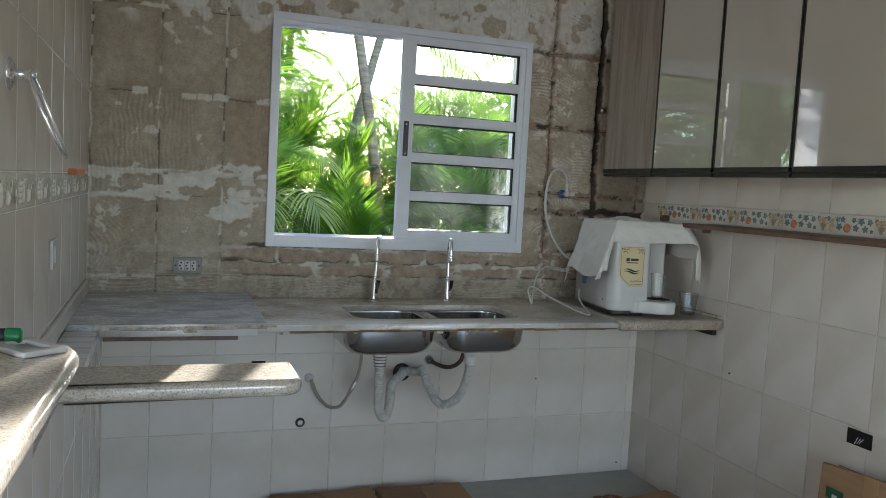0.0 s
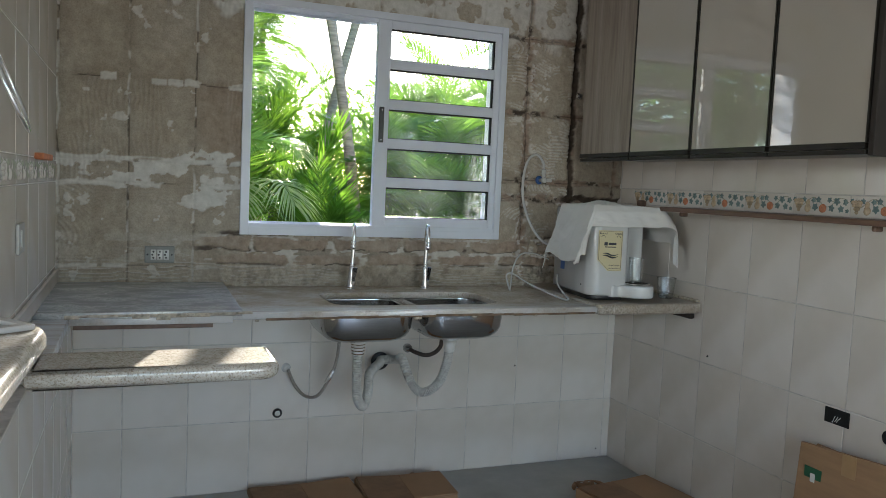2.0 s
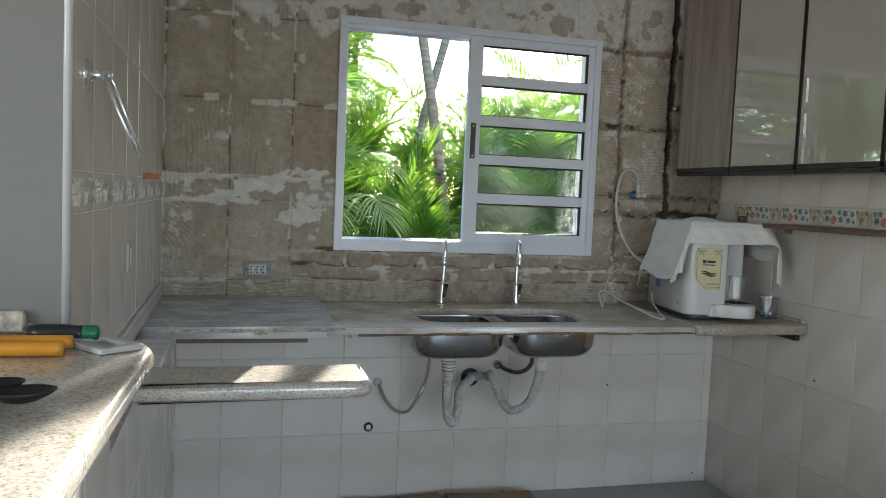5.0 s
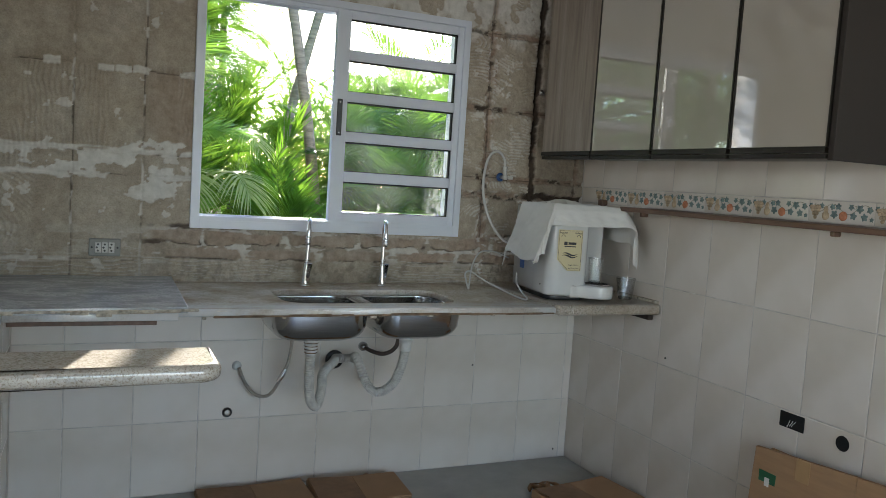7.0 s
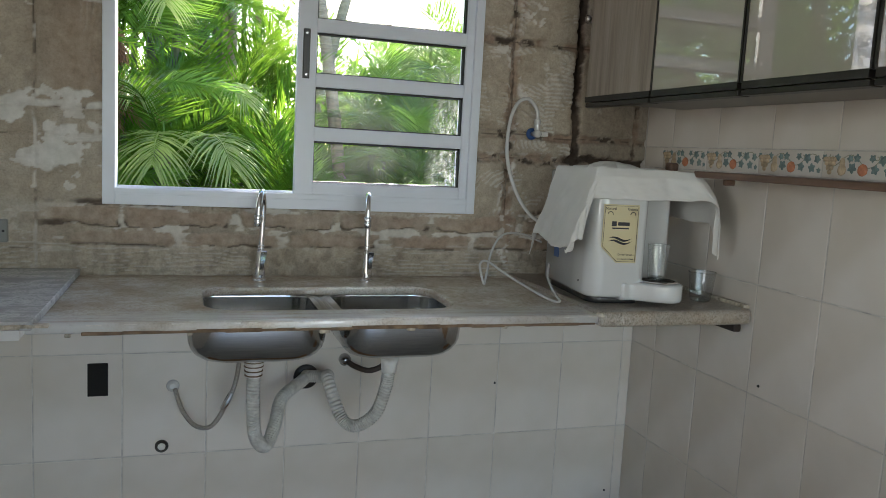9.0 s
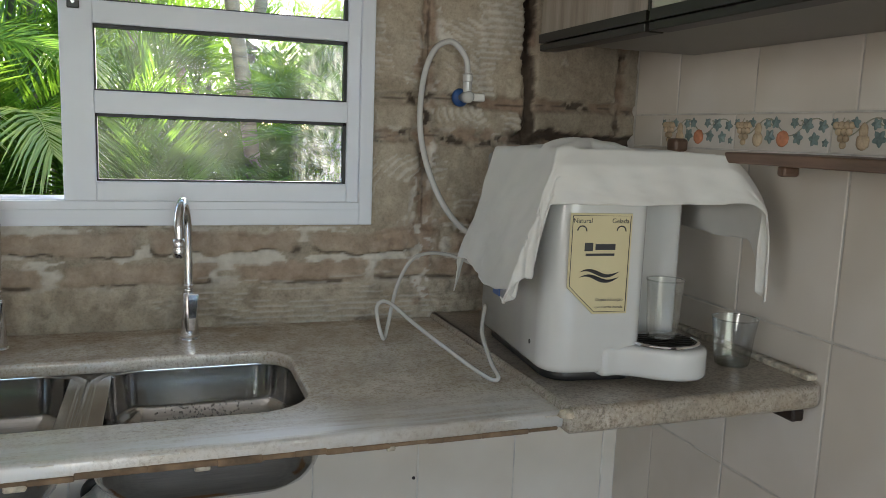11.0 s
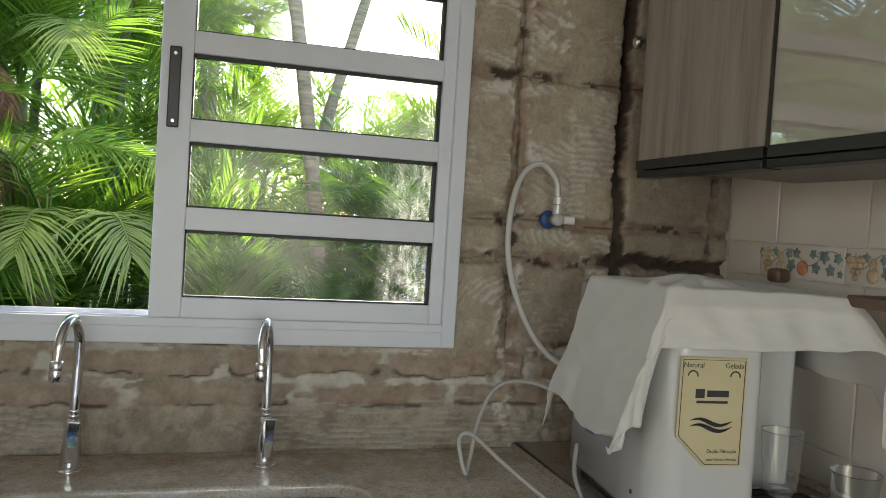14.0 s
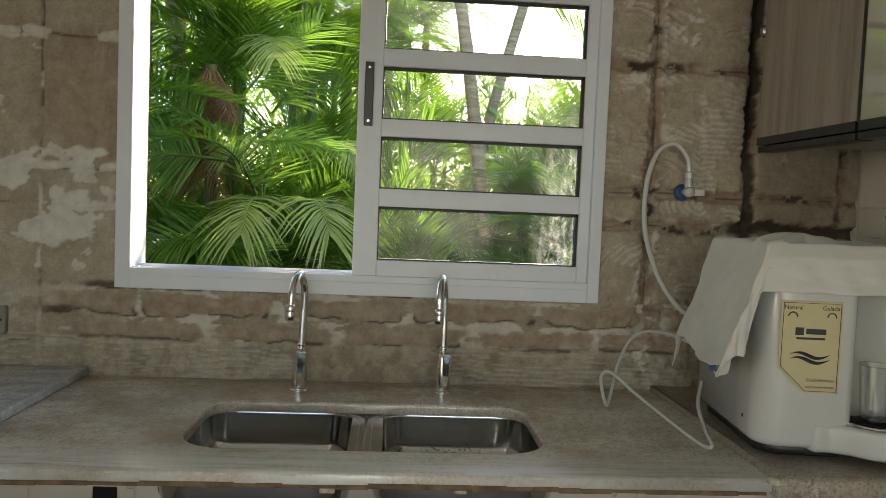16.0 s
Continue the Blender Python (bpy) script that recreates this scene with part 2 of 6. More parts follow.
def pane_material():
    """Thin old window glass: dust film thickening towards patches."""
    m, nt, links, b = material("dusty_window_glass")
    nt.remove(b)
    out = nt["Material Output"]
    tr, gl, df = nt.new("ShaderNodeBsdfTransparent"), nt.new("ShaderNodeBsdfGlossy"), nt.new("ShaderNodeBsdfTranslucent")
    gl.inputs["Roughness"].default_value = 0.03
    tr.inputs[0].default_value = (0.93, 0.96, 0.95, 1)
    df.inputs[0].default_value = (0.8, 0.82, 0.82, 1)
    dust = ramp(nt, links, tex_noise(nt, links, 6, 6, 0.7), [(0.40, (0.003, 0.003, 0.003)), (0.80, (0.018, 0.018, 0.018))])
    co, xyz = nt.new("ShaderNodeTexCoord"), nt.new("ShaderNodeSeparateXYZ")
    links.new(co.outputs["Object"], xyz.inputs[0])
    mx, mz, mul, mul2, tot = nt.new("ShaderNodeMapRange"), nt.new("ShaderNodeMapRange"), nt.new("ShaderNodeMath"), nt.new("ShaderNodeMath"), nt.new("ShaderNodeMath")
    for q, sock, lo, hi in ((mx, xyz.outputs[0], 1.62, 1.76), (mz, xyz.outputs[2], 1.62, 1.22)):
        q.inputs["From Min"].default_value, q.inputs["From Max"].default_value = lo, hi
        links.new(sock, q.inputs[0])
    mul.operation, mul2.operation, tot.operation, tot.use_clamp = "MULTIPLY", "MULTIPLY", "ADD", True
    links.new(mx.outputs[0], mul.inputs[0]), links.new(mz.outputs[0], mul.inputs[1])
    blot = ramp(nt, links, tex_noise(nt, links, 95, 5, 0.8, (1, 1, 0.4)), [(0.44, (0.02, 0.02, 0.02)), (0.64, (0.55, 0.55, 0.55))])
    links.new(mul.outputs[0], mul2.inputs[0]), links.new(blot, mul2.inputs[1])
    links.new(mul2.outputs[0], tot.inputs[0]), links.new(dust, tot.inputs[1])
    dust = tot.outputs[0]
    fr = sheen(nt, links, 0.004, 4.0)
    a, c = nt.new("ShaderNodeMixShader"), nt.new("ShaderNodeMixShader")
    links.new(dust, a.inputs[0]), links.new(tr.outputs[0], a.inputs[1]), links.new(df.outputs[0], a.inputs[2])
    links.new(fr, c.inputs[0]), links.new(a.outputs[0], c.inputs[1]), links.new(gl.outputs[0], c.inputs[2])
    links.new(c.outputs[0], out.inputs[0])
    return m


M_PANE = pane_material()


def lacquer_material():
    m, nt, links, b = material("glossy_taupe_glass_door")
    n = tex_noise(nt, links, 2.5, 3, 0.5)
    links.new(ramp(nt, links, n, [(0.3, (0.36, 0.326, 0.281)), (0.7, (0.39, 0.354, 0.308))]), b.inputs["Base Color"])
    b.inputs["Roughness"].default_value = 0.004
    b.inputs["IOR"].default_value = 2.3
    b.inputs["Coat Weight"].default_value = 0.6
    b.inputs["Coat Roughness"].default_value = 0.02
    return m


M_DOOR = lacquer_material()


def woodgrain_material():
    m, nt, links, b = material("taupe_wood_laminate")
    n = tex_noise(nt, links, 4, 7, 0.62, (9, 9, 0.55))
    w = tex_noise(nt, links, 40, 4, 0.6, (8, 8, 0.4))
    c = ramp(nt, links, n, [(0.25, (0.15, 0.115, 0.09)), (0.5, (0.25, 0.205, 0.165)), (0.75, (0.33, 0.28, 0.235))])
    c = mixed(nt, links, 0.35, c, ramp(nt, links, w, [(0.35, (0.6, 0.6, 0.6)), (0.65, (1, 1, 1))]), "MULTIPLY")
    links.new(c, b.inputs["Base Color"])
    b.inputs["Roughness"].default_value = 0.38
    add_bump(nt, links, b, w, 0.06, 0.001)
    return m


M_WOOD = woodgrain_material()


def attr(nt, name):
    a = nt.new("ShaderNodeAttribute")
    a.attribute_name = name
    return a.outputs["Fac"]


def plaster_material():
    """Old tile cement: grey brown, with pale paste, red clay, dark dampness and painted brick-edge shade where the
    surface has them.
    """
    m, nt, links, b = material("bare_tile_cement")
    big, mid, fine = tex_noise(nt, links, 4, 6, 0.62), tex_noise(nt, links, 28, 6, 0.65), tex_noise(nt, links, 170, 4, 0.7)
    c = ramp(nt, links, big, [(0.28, (0.36, 0.30, 0.228)), (0.5, (0.445, 0.388, 0.308)), (0.72, (0.52, 0.475, 0.40))])
    c = mixed(nt, links, 0.5, c, ramp(nt, links, mid, [(0.3, (0.55, 0.53, 0.50)), (0.6, (1.0, 1.0, 1.0)), (0.8, (1.25, 1.25, 1.22))]), "MULTIPLY")
    c = mixed(nt, links, 0.55, c, ramp(nt, links, fine, [(0.30, (0.62, 0.60, 0.57)), (0.50, (1.0, 1.0, 1.0)), (0.72, (1.22, 1.21, 1.18))]), "MULTIPLY")
    c = mixed(nt, links, attr(nt, "clay"), c, ramp(nt, links, mid, [(0.3, (0.23, 0.155, 0.11)), (0.7, (0.43, 0.325, 0.25))]))
    c = mixed(nt, links, attr(nt, "damp_shade"), c, ramp(nt, links, mid, [(0.3, (0.022, 0.014, 0.010)), (0.7, (0.065, 0.045, 0.032))]))
    c = mixed(nt, links, attr(nt, "paste"), c, ramp(nt, links, mid, [(0.25, (0.52, 0.505, 0.46)), (0.7, (0.74, 0.725, 0.68))]))
    links.new(c, b.inputs["Base Color"])
    b.inputs["Roughness"].default_value = 0.88
    h = mixed(nt, links, 0.4, mid, fine)
    add_bump(nt, links, b, h, 0.9, 0.004)
    return m


M_PLASTER = plaster_material()


def cloth_material():
    m, nt, links, b = material("white_cotton")
    n = tex_noise(nt, links, 7, 4, 0.5)
    links.new(ramp(nt, links, n, [(0.3, (0.54, 0.53, 0.50)), (0.7, (0.61, 0.60, 0.57))]), b.inputs["Base Color"])
    b.inputs["Roughness"].default_value = 0.95
    b.inputs["Sheen Weight"].default_value = 0.2
    add_bump(nt, links, b, tex_noise(nt, links, 420, 2, 0.5), 0.15, 0.001)
    return m


M_CLOTH = cloth_material()


def leaf_material(name, dark, light, back):
    m, nt, links, b = material(name)
    out = nt["Material Output"]
    info = nt.new("ShaderNodeObjectInfo")
    geo = nt.new("ShaderNodeNewGeometry")
    add = nt.new("ShaderNodeMath")
    add.operation = "MULTIPLY_ADD"
    links.new(geo.outputs["Random Per Island"], add.inputs[0])
    add.inputs[1].default_value = 0.35
    links.new(info.outputs["Random"], add.inputs[2])
    tip = tuple(v * k for v, k in zip(light, (2.1, 1.45, 1.2)))
    half = nt.new("ShaderNodeMath")
    half.operation, half.inputs[1].default_value = "MULTIPLY", 0.74
    links.new(add.outputs[0], half.inputs[0])
    c = ramp(nt, links, half.outputs[0], [(0.05, dark), (0.62, light), (0.88, light), (0.95, tip)])
    links.new(c, b.inputs["Base Color"])
    b.inputs["Roughness"].default_value = 0.27
    tl = nt.new("ShaderNodeBsdfTranslucent")
    links.new(mixed(nt, links, 0.55, c, back), tl.inputs[0])
    mx = nt.new("ShaderNodeMixShader")
    mx.inputs[0].default_value = 0.50
    links.new(b.outputs[0], mx.inputs[1]), links.new(tl.outputs[0], mx.inputs[2])
    links.new(mx.outputs[0], out.inputs[0])
    return m


M_LEAF = leaf_material("palm_leaf", (0.010, 0.047, 0.010), (0.100, 0.240, 0.034), (0.29, 0.50, 0.03))
# the next two greens carry some sunlight in their colour
M_LEAFPALE = leaf_material("pale_sunlit_palm_leaf", (0.21, 0.32, 0.11), (0.34, 0.46, 0.17), (0.44, 0.58, 0.15))
M_LEAFLIT = leaf_material("lit_palm_leaf", (0.025, 0.10, 0.018), (0.13, 0.29, 0.045), (0.28, 0.49, 0.045))
M_LEAFDRY = leaf_material("dry_palm_leaf", (0.20, 0.11, 0.06), (0.34, 0.20, 0.12), (0.4, 0.25, 0.12))
M_BARK = simple("palm_bark", (0.35, 0.27, 0.18), 0.9, vary=0.4, scale=9, bump=0.5, bump_scale=25, stretch=(1, 1, 5))
M_STEM = simple("palm_stem", (0.085, 0.10, 0.035), 0.6, vary=0.4, scale=6)
M_SOIL = simple("leaf_litter", (0.06, 0.055, 0.03), 0.95, vary=0.5, scale=6, bump=0.6, bump_scale=20)

# ---- building helpers ----
def part(name, bm, mat, parent=None, label="", smooth=False):
    me = bpy.data.meshes.new(name)
    if isinstance(bm, bmesh.types.BMesh):
        if smooth:
            for f in bm.faces:
                f.smooth = True
        bm.to_mesh(me)
        bm.free()
    else:
        me = bm
    me.materials.append(mat)
    ob = new(name, me)
    ob.parent = parent
    return tagged(ob, label)


def thing(name, label, category, at=(0, 0, 0), group="", kind=""):
    ob = new(name)
    ob.location = at
    return tagged(ob, label, category, group, kind)


def box(x0, x1, y0, y1, z0, z1, bevel=0.0, bm=None, seg=2):
    own = bmesh.new()
    bmesh.ops.create_cube(own, size=1.0)
    for v in own.verts:
        v.co = Vector((x0 + (v.co.x + 0.5) * (x1 - x0), y0 + (v.co.y + 0.5) * (y1 - y0), z0 + (v.co.z + 0.5) * (z1 - z0)))
    if bevel:
        bmesh.ops.bevel(own, geom=own.edges[:], offset=bevel, segments=seg, affect="EDGES", profile=0.5)
    if bm is None:
        return own
    me = bpy.data.meshes.new("join")
    own.to_mesh(me)
    own.free()
    bm.from_mesh(me)
    bpy.data.meshes.remove(me)
    return bm


def spline(points, n=10):
    """Catmull-Rom through the points."""
    p = [Vector(q) for q in points]
    p = [p[0] * 2 - p[1]] + p + [p[-1] * 2 - p[-2]]
    out = []
    for a, b, c, d in zip(p, p[1:], p[2:], p[3:]):
        for i in range(n):
            t = i / n
            out.append(0.5 * (2 * b + (c - a) * t + (2 * a - 5 * b + 4 * c - d) * t * t + (3 * b - a - 3 * c + d) * t ** 3))
    return out + [p[-2]]


def tube(points, radius, sides=10, bm=None, caps=True):
    """A tube along points; radius is a number or a function of 0..1."""
    bm = bm or bmesh.new()
    n = len(points)
    rings, ref = [], None
    for i, q in enumerate(points):
        d = (points[min(i + 1, n - 1)] - points[max(i - 1, 0)]).normalized()
        if ref is None:
            ref = d.orthogonal().normalized()
        ref = (ref - d * ref.dot(d)).normalized()
        side = d.cross(ref)
        r = radius(i / (n - 1)) if callable(radius) else radius
        rings.append([bm.verts.new(q + (ref * math.cos(a) + side * math.sin(a)) * r) for a in (2 * math.pi * k / sides for k in range(sides))])
    for a, b in zip(rings, rings[1:]):
        for k in range(sides):
            bm.faces.new((a[k], a[(k + 1) % sides], b[(k + 1) % sides], b[k]))
    if caps:
        bm.faces.new(rings[0][::-1])
        bm.faces.new(rings[-1])
    return bm


def lathe(profile, sides=32, bm=None, at=(0, 0, 0), cap=True):
    """Turned shape: (radius, height) pairs from bottom to top."""
    bm = bm or bmesh.new()
    o = Vector(at)
    rings = [[bm.verts.new(o + Vector((r * math.cos(a), r * math.sin(a), z))) for a in (2 * math.pi * k / sides for k in range(sides))] for r, z in profile]
    for a, b in zip(rings, rings[1:]):
        for k in range(sides):
            bm.faces.new((a[k], a[(k + 1) % sides], b[(k + 1) % sides], b[k]))
    if cap:
        bm.faces.new(rings[0][::-1])
        bm.faces.new(rings[-1])
    return bm


def turned(bm, m):
    bmesh.ops.transform(bm, matrix=m, verts=bm.verts)
    return bm


def rounded(x0, x1, y0, y1, r, n=8):
    """Outline of a rounded rectangle; r is one radius or four (from x1,y1 round to x1,y0)."""
    rs = r if isinstance(r, (tuple, list)) else (r,) * 4
    pts = []
    for (cx, cy, sx, sy, a0), q in zip(((x1, y1, -1, -1, 0), (x0, y1, 1, -1, 90), (x0, y0, 1, 1, 180), (x1, y0, -1, 1, 270)), rs):
        for i in range(n + 1):
            a = radians(a0 + 90 * i / n)
            pts.append((cx + sx * q + q * math.cos(a), cy + sy * q + q * math.sin(a)))
    return pts


def plate(loops, z0, z1, bevel=0.004, res=3):
    """A flat slab with the given outline and holes, its edges rounded."""
    cu = bpy.data.curves.new("plate", "CURVE")
    cu.dimensions, cu.fill_mode = "2D", "BOTH"
    cu.extrude = max(0.0, (z1 - z0) / 2 - bevel)
    cu.bevel_depth, cu.bevel_resolution, cu.offset = bevel, res, -bevel
    for loop in loops:
        sp = cu.splines.new("POLY")
        sp.points.add(len(loop) - 1)
        for p, (x, y) in zip(sp.points, loop):
            p.co = (x, y, 0, 1)
        sp.use_cyclic_u = True
    ob = bpy.data.objects.new("plate", cu)
    scene.collection.objects.link(ob)
    me = bpy.data.meshes.new_from_object(ob.evaluated_get(bpy.context.evaluated_depsgraph_get()))
    bpy.data.objects.remove(ob)
    bpy.data.curves.remove(cu)
    bm = bmesh.new()
    bm.from_mesh(me)
    bpy.data.meshes.remove(me)
    bmesh.ops.remove_doubles(bm, verts=bm.verts, dist=1e-5)
    for v in bm.verts:
        v.co.z += (z0 + z1) / 2
    return bm


def loft(rings, close=True, bm=None):
    """Skin over rings of equal length; close caps the last one."""
    bm = bm or bmesh.new()
    vs = [[bm.verts.new(p) for p in r] for r in rings]
    n = len(vs[0])
    for a, b in zip(vs, vs[1:]):
        for k in range(n):
            bm.faces.new((a[k], a[(k + 1) % n], b[(k + 1) % n], b[k]))
    if close:
        bm.faces.new(vs[-1])
    return bm


def writing(name, text, size, m, mat, parent):
    cu = bpy.data.curves.new(name, "FONT")
    cu.body, cu.size, cu.align_x, cu.extrude = text, size, "CENTER", 0.0002
    ob = bpy.data.objects.new(name, cu)
    scene.collection.objects.link(ob)
    me = bpy.data.meshes.new_from_object(ob.evaluated_get(bpy.context.evaluated_depsgraph_get()))
    bpy.data.objects.remove(ob)
    me.transform(m)
    me.materials.clear()
    return part(name, me, mat, parent)


def lattice(seed):
    return np.random.RandomState(seed).rand(97, 89)


def vnoise(x, z, scale, seed):
    """Smooth value noise on arrays."""
    g = lattice(seed)
    u, v = np.asarray(x) * scale + 31.7, np.asarray(z) * scale + 17.3
    i, j = np.floor(u).astype(int), np.floor(v).astype(int)
    fu, fv = u - i, v - j
    fu, fv = fu * fu * (3 - 2 * fu), fv * fv * (3 - 2 * fv)
    a = g[i % 97, j % 89] * (1 - fu) + g[(i + 1) % 97, j % 89] * fu
    b = g[i % 97, (j + 1) % 89] * (1 - fu) + g[(i + 1) % 97, (j + 1) % 89] * fu
    return a * (1 - fv) + b * fv


def fbm(x, z, scale, seed, octaves=4):
    out, amp, tot = 0, 1.0, 0
    for k in range(octaves):
        out = out + amp * vnoise(x, z, scale * 2 ** k, seed + k)
        tot += amp
        amp *= 0.55
    return out / tot


def step(a, b, x):
    t = np.clip((x - a) / (b - a), 0, 1)
    return t * t * (3 - 2 * t)


# ---- the plan ----
WALL_Y, TILE_Y = 3.712, 3.690        # bare wall face, tile face under the counter
RIGHT_X, LEFT_X = 2.470, -0.090      # tile faces of the side walls
LEFT_END = 1.87                      # where the left wall stops, over the bar
COUNTER_Z, BAR_Z = 0.882, 1.075
WX0, WX1, WZ0, WZ1 = 0.603, 1.799, 1.102, 2.086
CEIL_Z, BACK_Y, FAR_X = 2.62, -2.45, -2.45

# ---- structure ----
floor = part("floor", box(FAR_X - 0.1, RIGHT_X + 0.14, BACK_Y - 0.1, WALL_Y + 0.15, -0.12, 0.0), M_FLOOR)
tagged(floor, "smooth grey cement floor, bare and dusty", "floor", kind="structure")
ceiling = part("ceiling", box(FAR_X - 0.1, RIGHT_X + 0.14, BACK_Y - 0.1, WALL_Y + 0.15, CEIL_Z, CEIL_Z + 0.12), M_CEIL)
tagged(ceiling, "plain white painted ceiling", "ceiling", kind="structure")

wall_north = thing("wall_north", "window wall of bare grey brown tile cement", "wall", kind="structure")
core = bmesh.new()
for a in ((FAR_X, WX0 + 0.006, 0.0, CEIL_Z), (WX1 - 0.006, RIGHT_X + 0.001, 0.0, CEIL_Z), (WX0 + 0.006, WX1 - 0.006, 0.0, WZ0 + 0.006), (WX0 + 0.006, WX1 - 0.006, WZ1 - 0.006, CEIL_Z)):
    box(a[0], a[1], WALL_Y + 0.040, WALL_Y + 0.15, a[2], a[3], bm=core)
part("masonry", core, M_GROUT, wall_north)


def bare_wall():
    """The face from which the tiles were taken: imprints of the tiles, ragged joints, brick courses under the window."""
    x0, x1, z0, z1, d = LEFT_X - 0.03, RIGHT_X + 0.03, 0.80, CEIL_Z, 0.0042
    nx, nz = int((x1 - x0) / d) + 1, int((z1 - z0) / d) + 1
    X, Z = np.meshgrid(np.linspace(x0, x1, nx), np.linspace(z0, z1, nz))
    wob = lambda s, k, a: (fbm(X, Z, s, k) - 0.5) * a
    n1, n2, n3 = fbm(X, Z, 7, 11), fbm(X, Z, 22, 23), fbm(X, Z, 60, 37, 3)
    right = step(1.70, 1.86, X)
    below = 1 - step(1.085, 1.125, Z + wob(9, 3, 0.05))
    low_left = (1 - step(0.30, 0.62, X))
    below = below * (1 - 0.75 * low_left)
    # distance to the nearest joint of the old tiling
    vx = X + wob(10, 41, 0.016) - 0.168 + 0.012 * (X > 1.7)
    dv = np.abs((vx + 0.126) % 0.2525 - 0.126)
    rows = [0.965, 1.300, 1.385, 1.705, 2.05, 2.385]
    zz = Z + wob(8, 51, 0.018)
    dh = np.min([np.abs(zz - r) for r in rows], axis=0)
    dj = np.minimum(dv, dh) + (n3 - 0.5) * 0.010 * right
    w = 0.005 + 0.013 * right * (0.4 + n1)
    joint = (1 - step(w * 0.5, w * 1.1, dj)) * (1 - below)
    line = (1 - step(0.0018, 0.0042, np.minimum(dv, dh + 0.001))) * (1 - below) * step(0.40, 0.47, fbm(X, Z, 8, 43))
    cell = np.floor(vx / 0.2525 + 0.5) * 7 + np.searchsorted(rows, zz.ravel()).reshape(zz.shape) * 13
    tilt = (np.sin(cell * 12.9) * 43758.5) % 1.0
    # comb marks: upright on the left, sweeping arcs elsewhere
    ax = np.floor(vx / 0.2525 + 0.5) * 0.2525 + 0.17 + (tilt - 0.5) * 0.34
    az = np.floor(Z / 0.33) * 0.33 + 0.33 * ((tilt * 7.3) % 1.0) - 0.12
    bend = np.where((right > 0.5) | (Z < 1.29), np.hypot(X - ax, (Z - az) * 1.3), X + 0.02 * tilt * np.sin(Z * 9))
    comb = np.sin((bend + (n1 - 0.5) * 0.05) * 2 * math.pi / 0.0185)
    chosen = np.where(right > 0.5, 0.9, step(0.30, 0.45, (tilt * 5.7) % 1.0))
    strokes = step(0.36, 0.56, fbm(X, Z, 17, 63, 3))
    combmask = np.where(right > 0.5, step(0.50, 0.60, fbm(X, Z, 6.5, 61)), step(0.47, 0.60, fbm(X, Z, 4.2, 61))) * chosen * (0.35 + 0.65 * strokes) * (1 - joint) * (1 - below) * (1 - step(2.16, 2.2, X))
    height = 0.006 + (n1 - 0.5) * 0.007 + (n2 - 0.5) * 0.004 + (n3 - 0.5) * 0.003 * (1 + 1.4 * right)
    height += comb * combmask * 0.0030 * (1 + 0.4 * right)
    height -= joint * (0.005 + 0.006 * right)
    # pale paste: the border band, the top of the wall, beads along joints
    spill = 0.075 * step(0.28, 0.42, X) * (1 - step(0.56, 0.62, X))
    band = step(1.272 - spill, 1.280 - spill, zz + wob(16, 74, 0.06)) * (1 - step(1.388 + spill * 0.6, 1.396 + spill * 0.6, zz + wob(16, 77, 0.05))) * (1 - right)
    ragged = fbm(X, Z, 13, 71)
    lines = np.maximum(1 - step(0.006, 0.014, np.abs(zz - 1.392 + wob(20, 72, 0.02))), 1 - step(0.006, 0.015, np.abs(zz - 1.296 + wob(24, 73, 0.022))))
    lines *= step(0.36, 0.42, fbm(X, Z, 6, 75))
    paste = np.maximum(band * step(0.47, 0.49, fbm(X, Z * 1.2, 10, 71) + 0.10 * step(0.20, 0.38, X) - 0.05), lines * (1 - right))
    slot = (np.sin(np.floor(X / 0.062) * 78.233 + 2.0) * 43758.5) % 1.0
    chips = (slot > 0.60) * (1 - step(0.010, 0.017, np.abs(zz - 1.706 + wob(26, 76, 0.02)))) * step(0.12, 0.2, np.abs((X / 0.062) % 1.0 - 0.5) * -1 + 0.62)
    paste = np.maximum(paste, chips * (1 - right) * 0.95)
    arch = 0.05 * np.cos(2 * math.pi * vx / 0.2525)
    top = step(2.03, 2.07, Z - arch + wob(14, 81, 0.09))
    paste = np.maximum(paste, top * step(0.42, 0.45, fbm(X, Z, 9, 91)) * (1 - 0.25 * right))
    bead = (1 - step(0.002, 0.007, dv)) * step(0.52, 0.60, fbm(X, Z, 11, 101)) * 0.8 + (1 - step(0.004, 0.012, dh)) * step(0.55, 0.60, fbm(X, Z, 9, 111))
    paste = np.maximum(paste, np.clip(bead, 0, 1) * (1 - below) * (1 - right))
    splash = step(0.73, 0.75, fbm(X, Z, 16, 121)) * (1 - below)
    paste = np.maximum(paste, 0.8 * splash)
    smear = step(0.30, 0.8, comb) * combmask * (0.15 + 0.40 * right) * strokes
    scrape = right * step(0.56, 0.60, fbm(X * 1.3 + Z * 0.4, Z * 1.6, 10, 251)) * (1 - joint) * (1 - step(2.15, 2.19, X)) * (1 - below)
    paste = np.maximum(paste, np.maximum(smear * (0.55 + 0.40 * right), scrape * (0.10 + 0.46 * step(-0.2, 0.6, comb + (n3 - 0.5) * 3))))
    height += paste * 0.0035 * (1 - smear)
    # brick courses under the window
    cz = (Z + wob(12, 131, 0.012) - 0.893) / 0.0675
    row = np.floor(cz)
    fz = np.abs(cz - row - 0.5) * 2
    cx = (X + wob(14, 141, 0.02) + 0.17 * (row % 2)) / 0.33
    fx = np.abs(cx - np.floor(cx) - 0.5) * 2
    worn = fbm(X, Z, 18, 151)
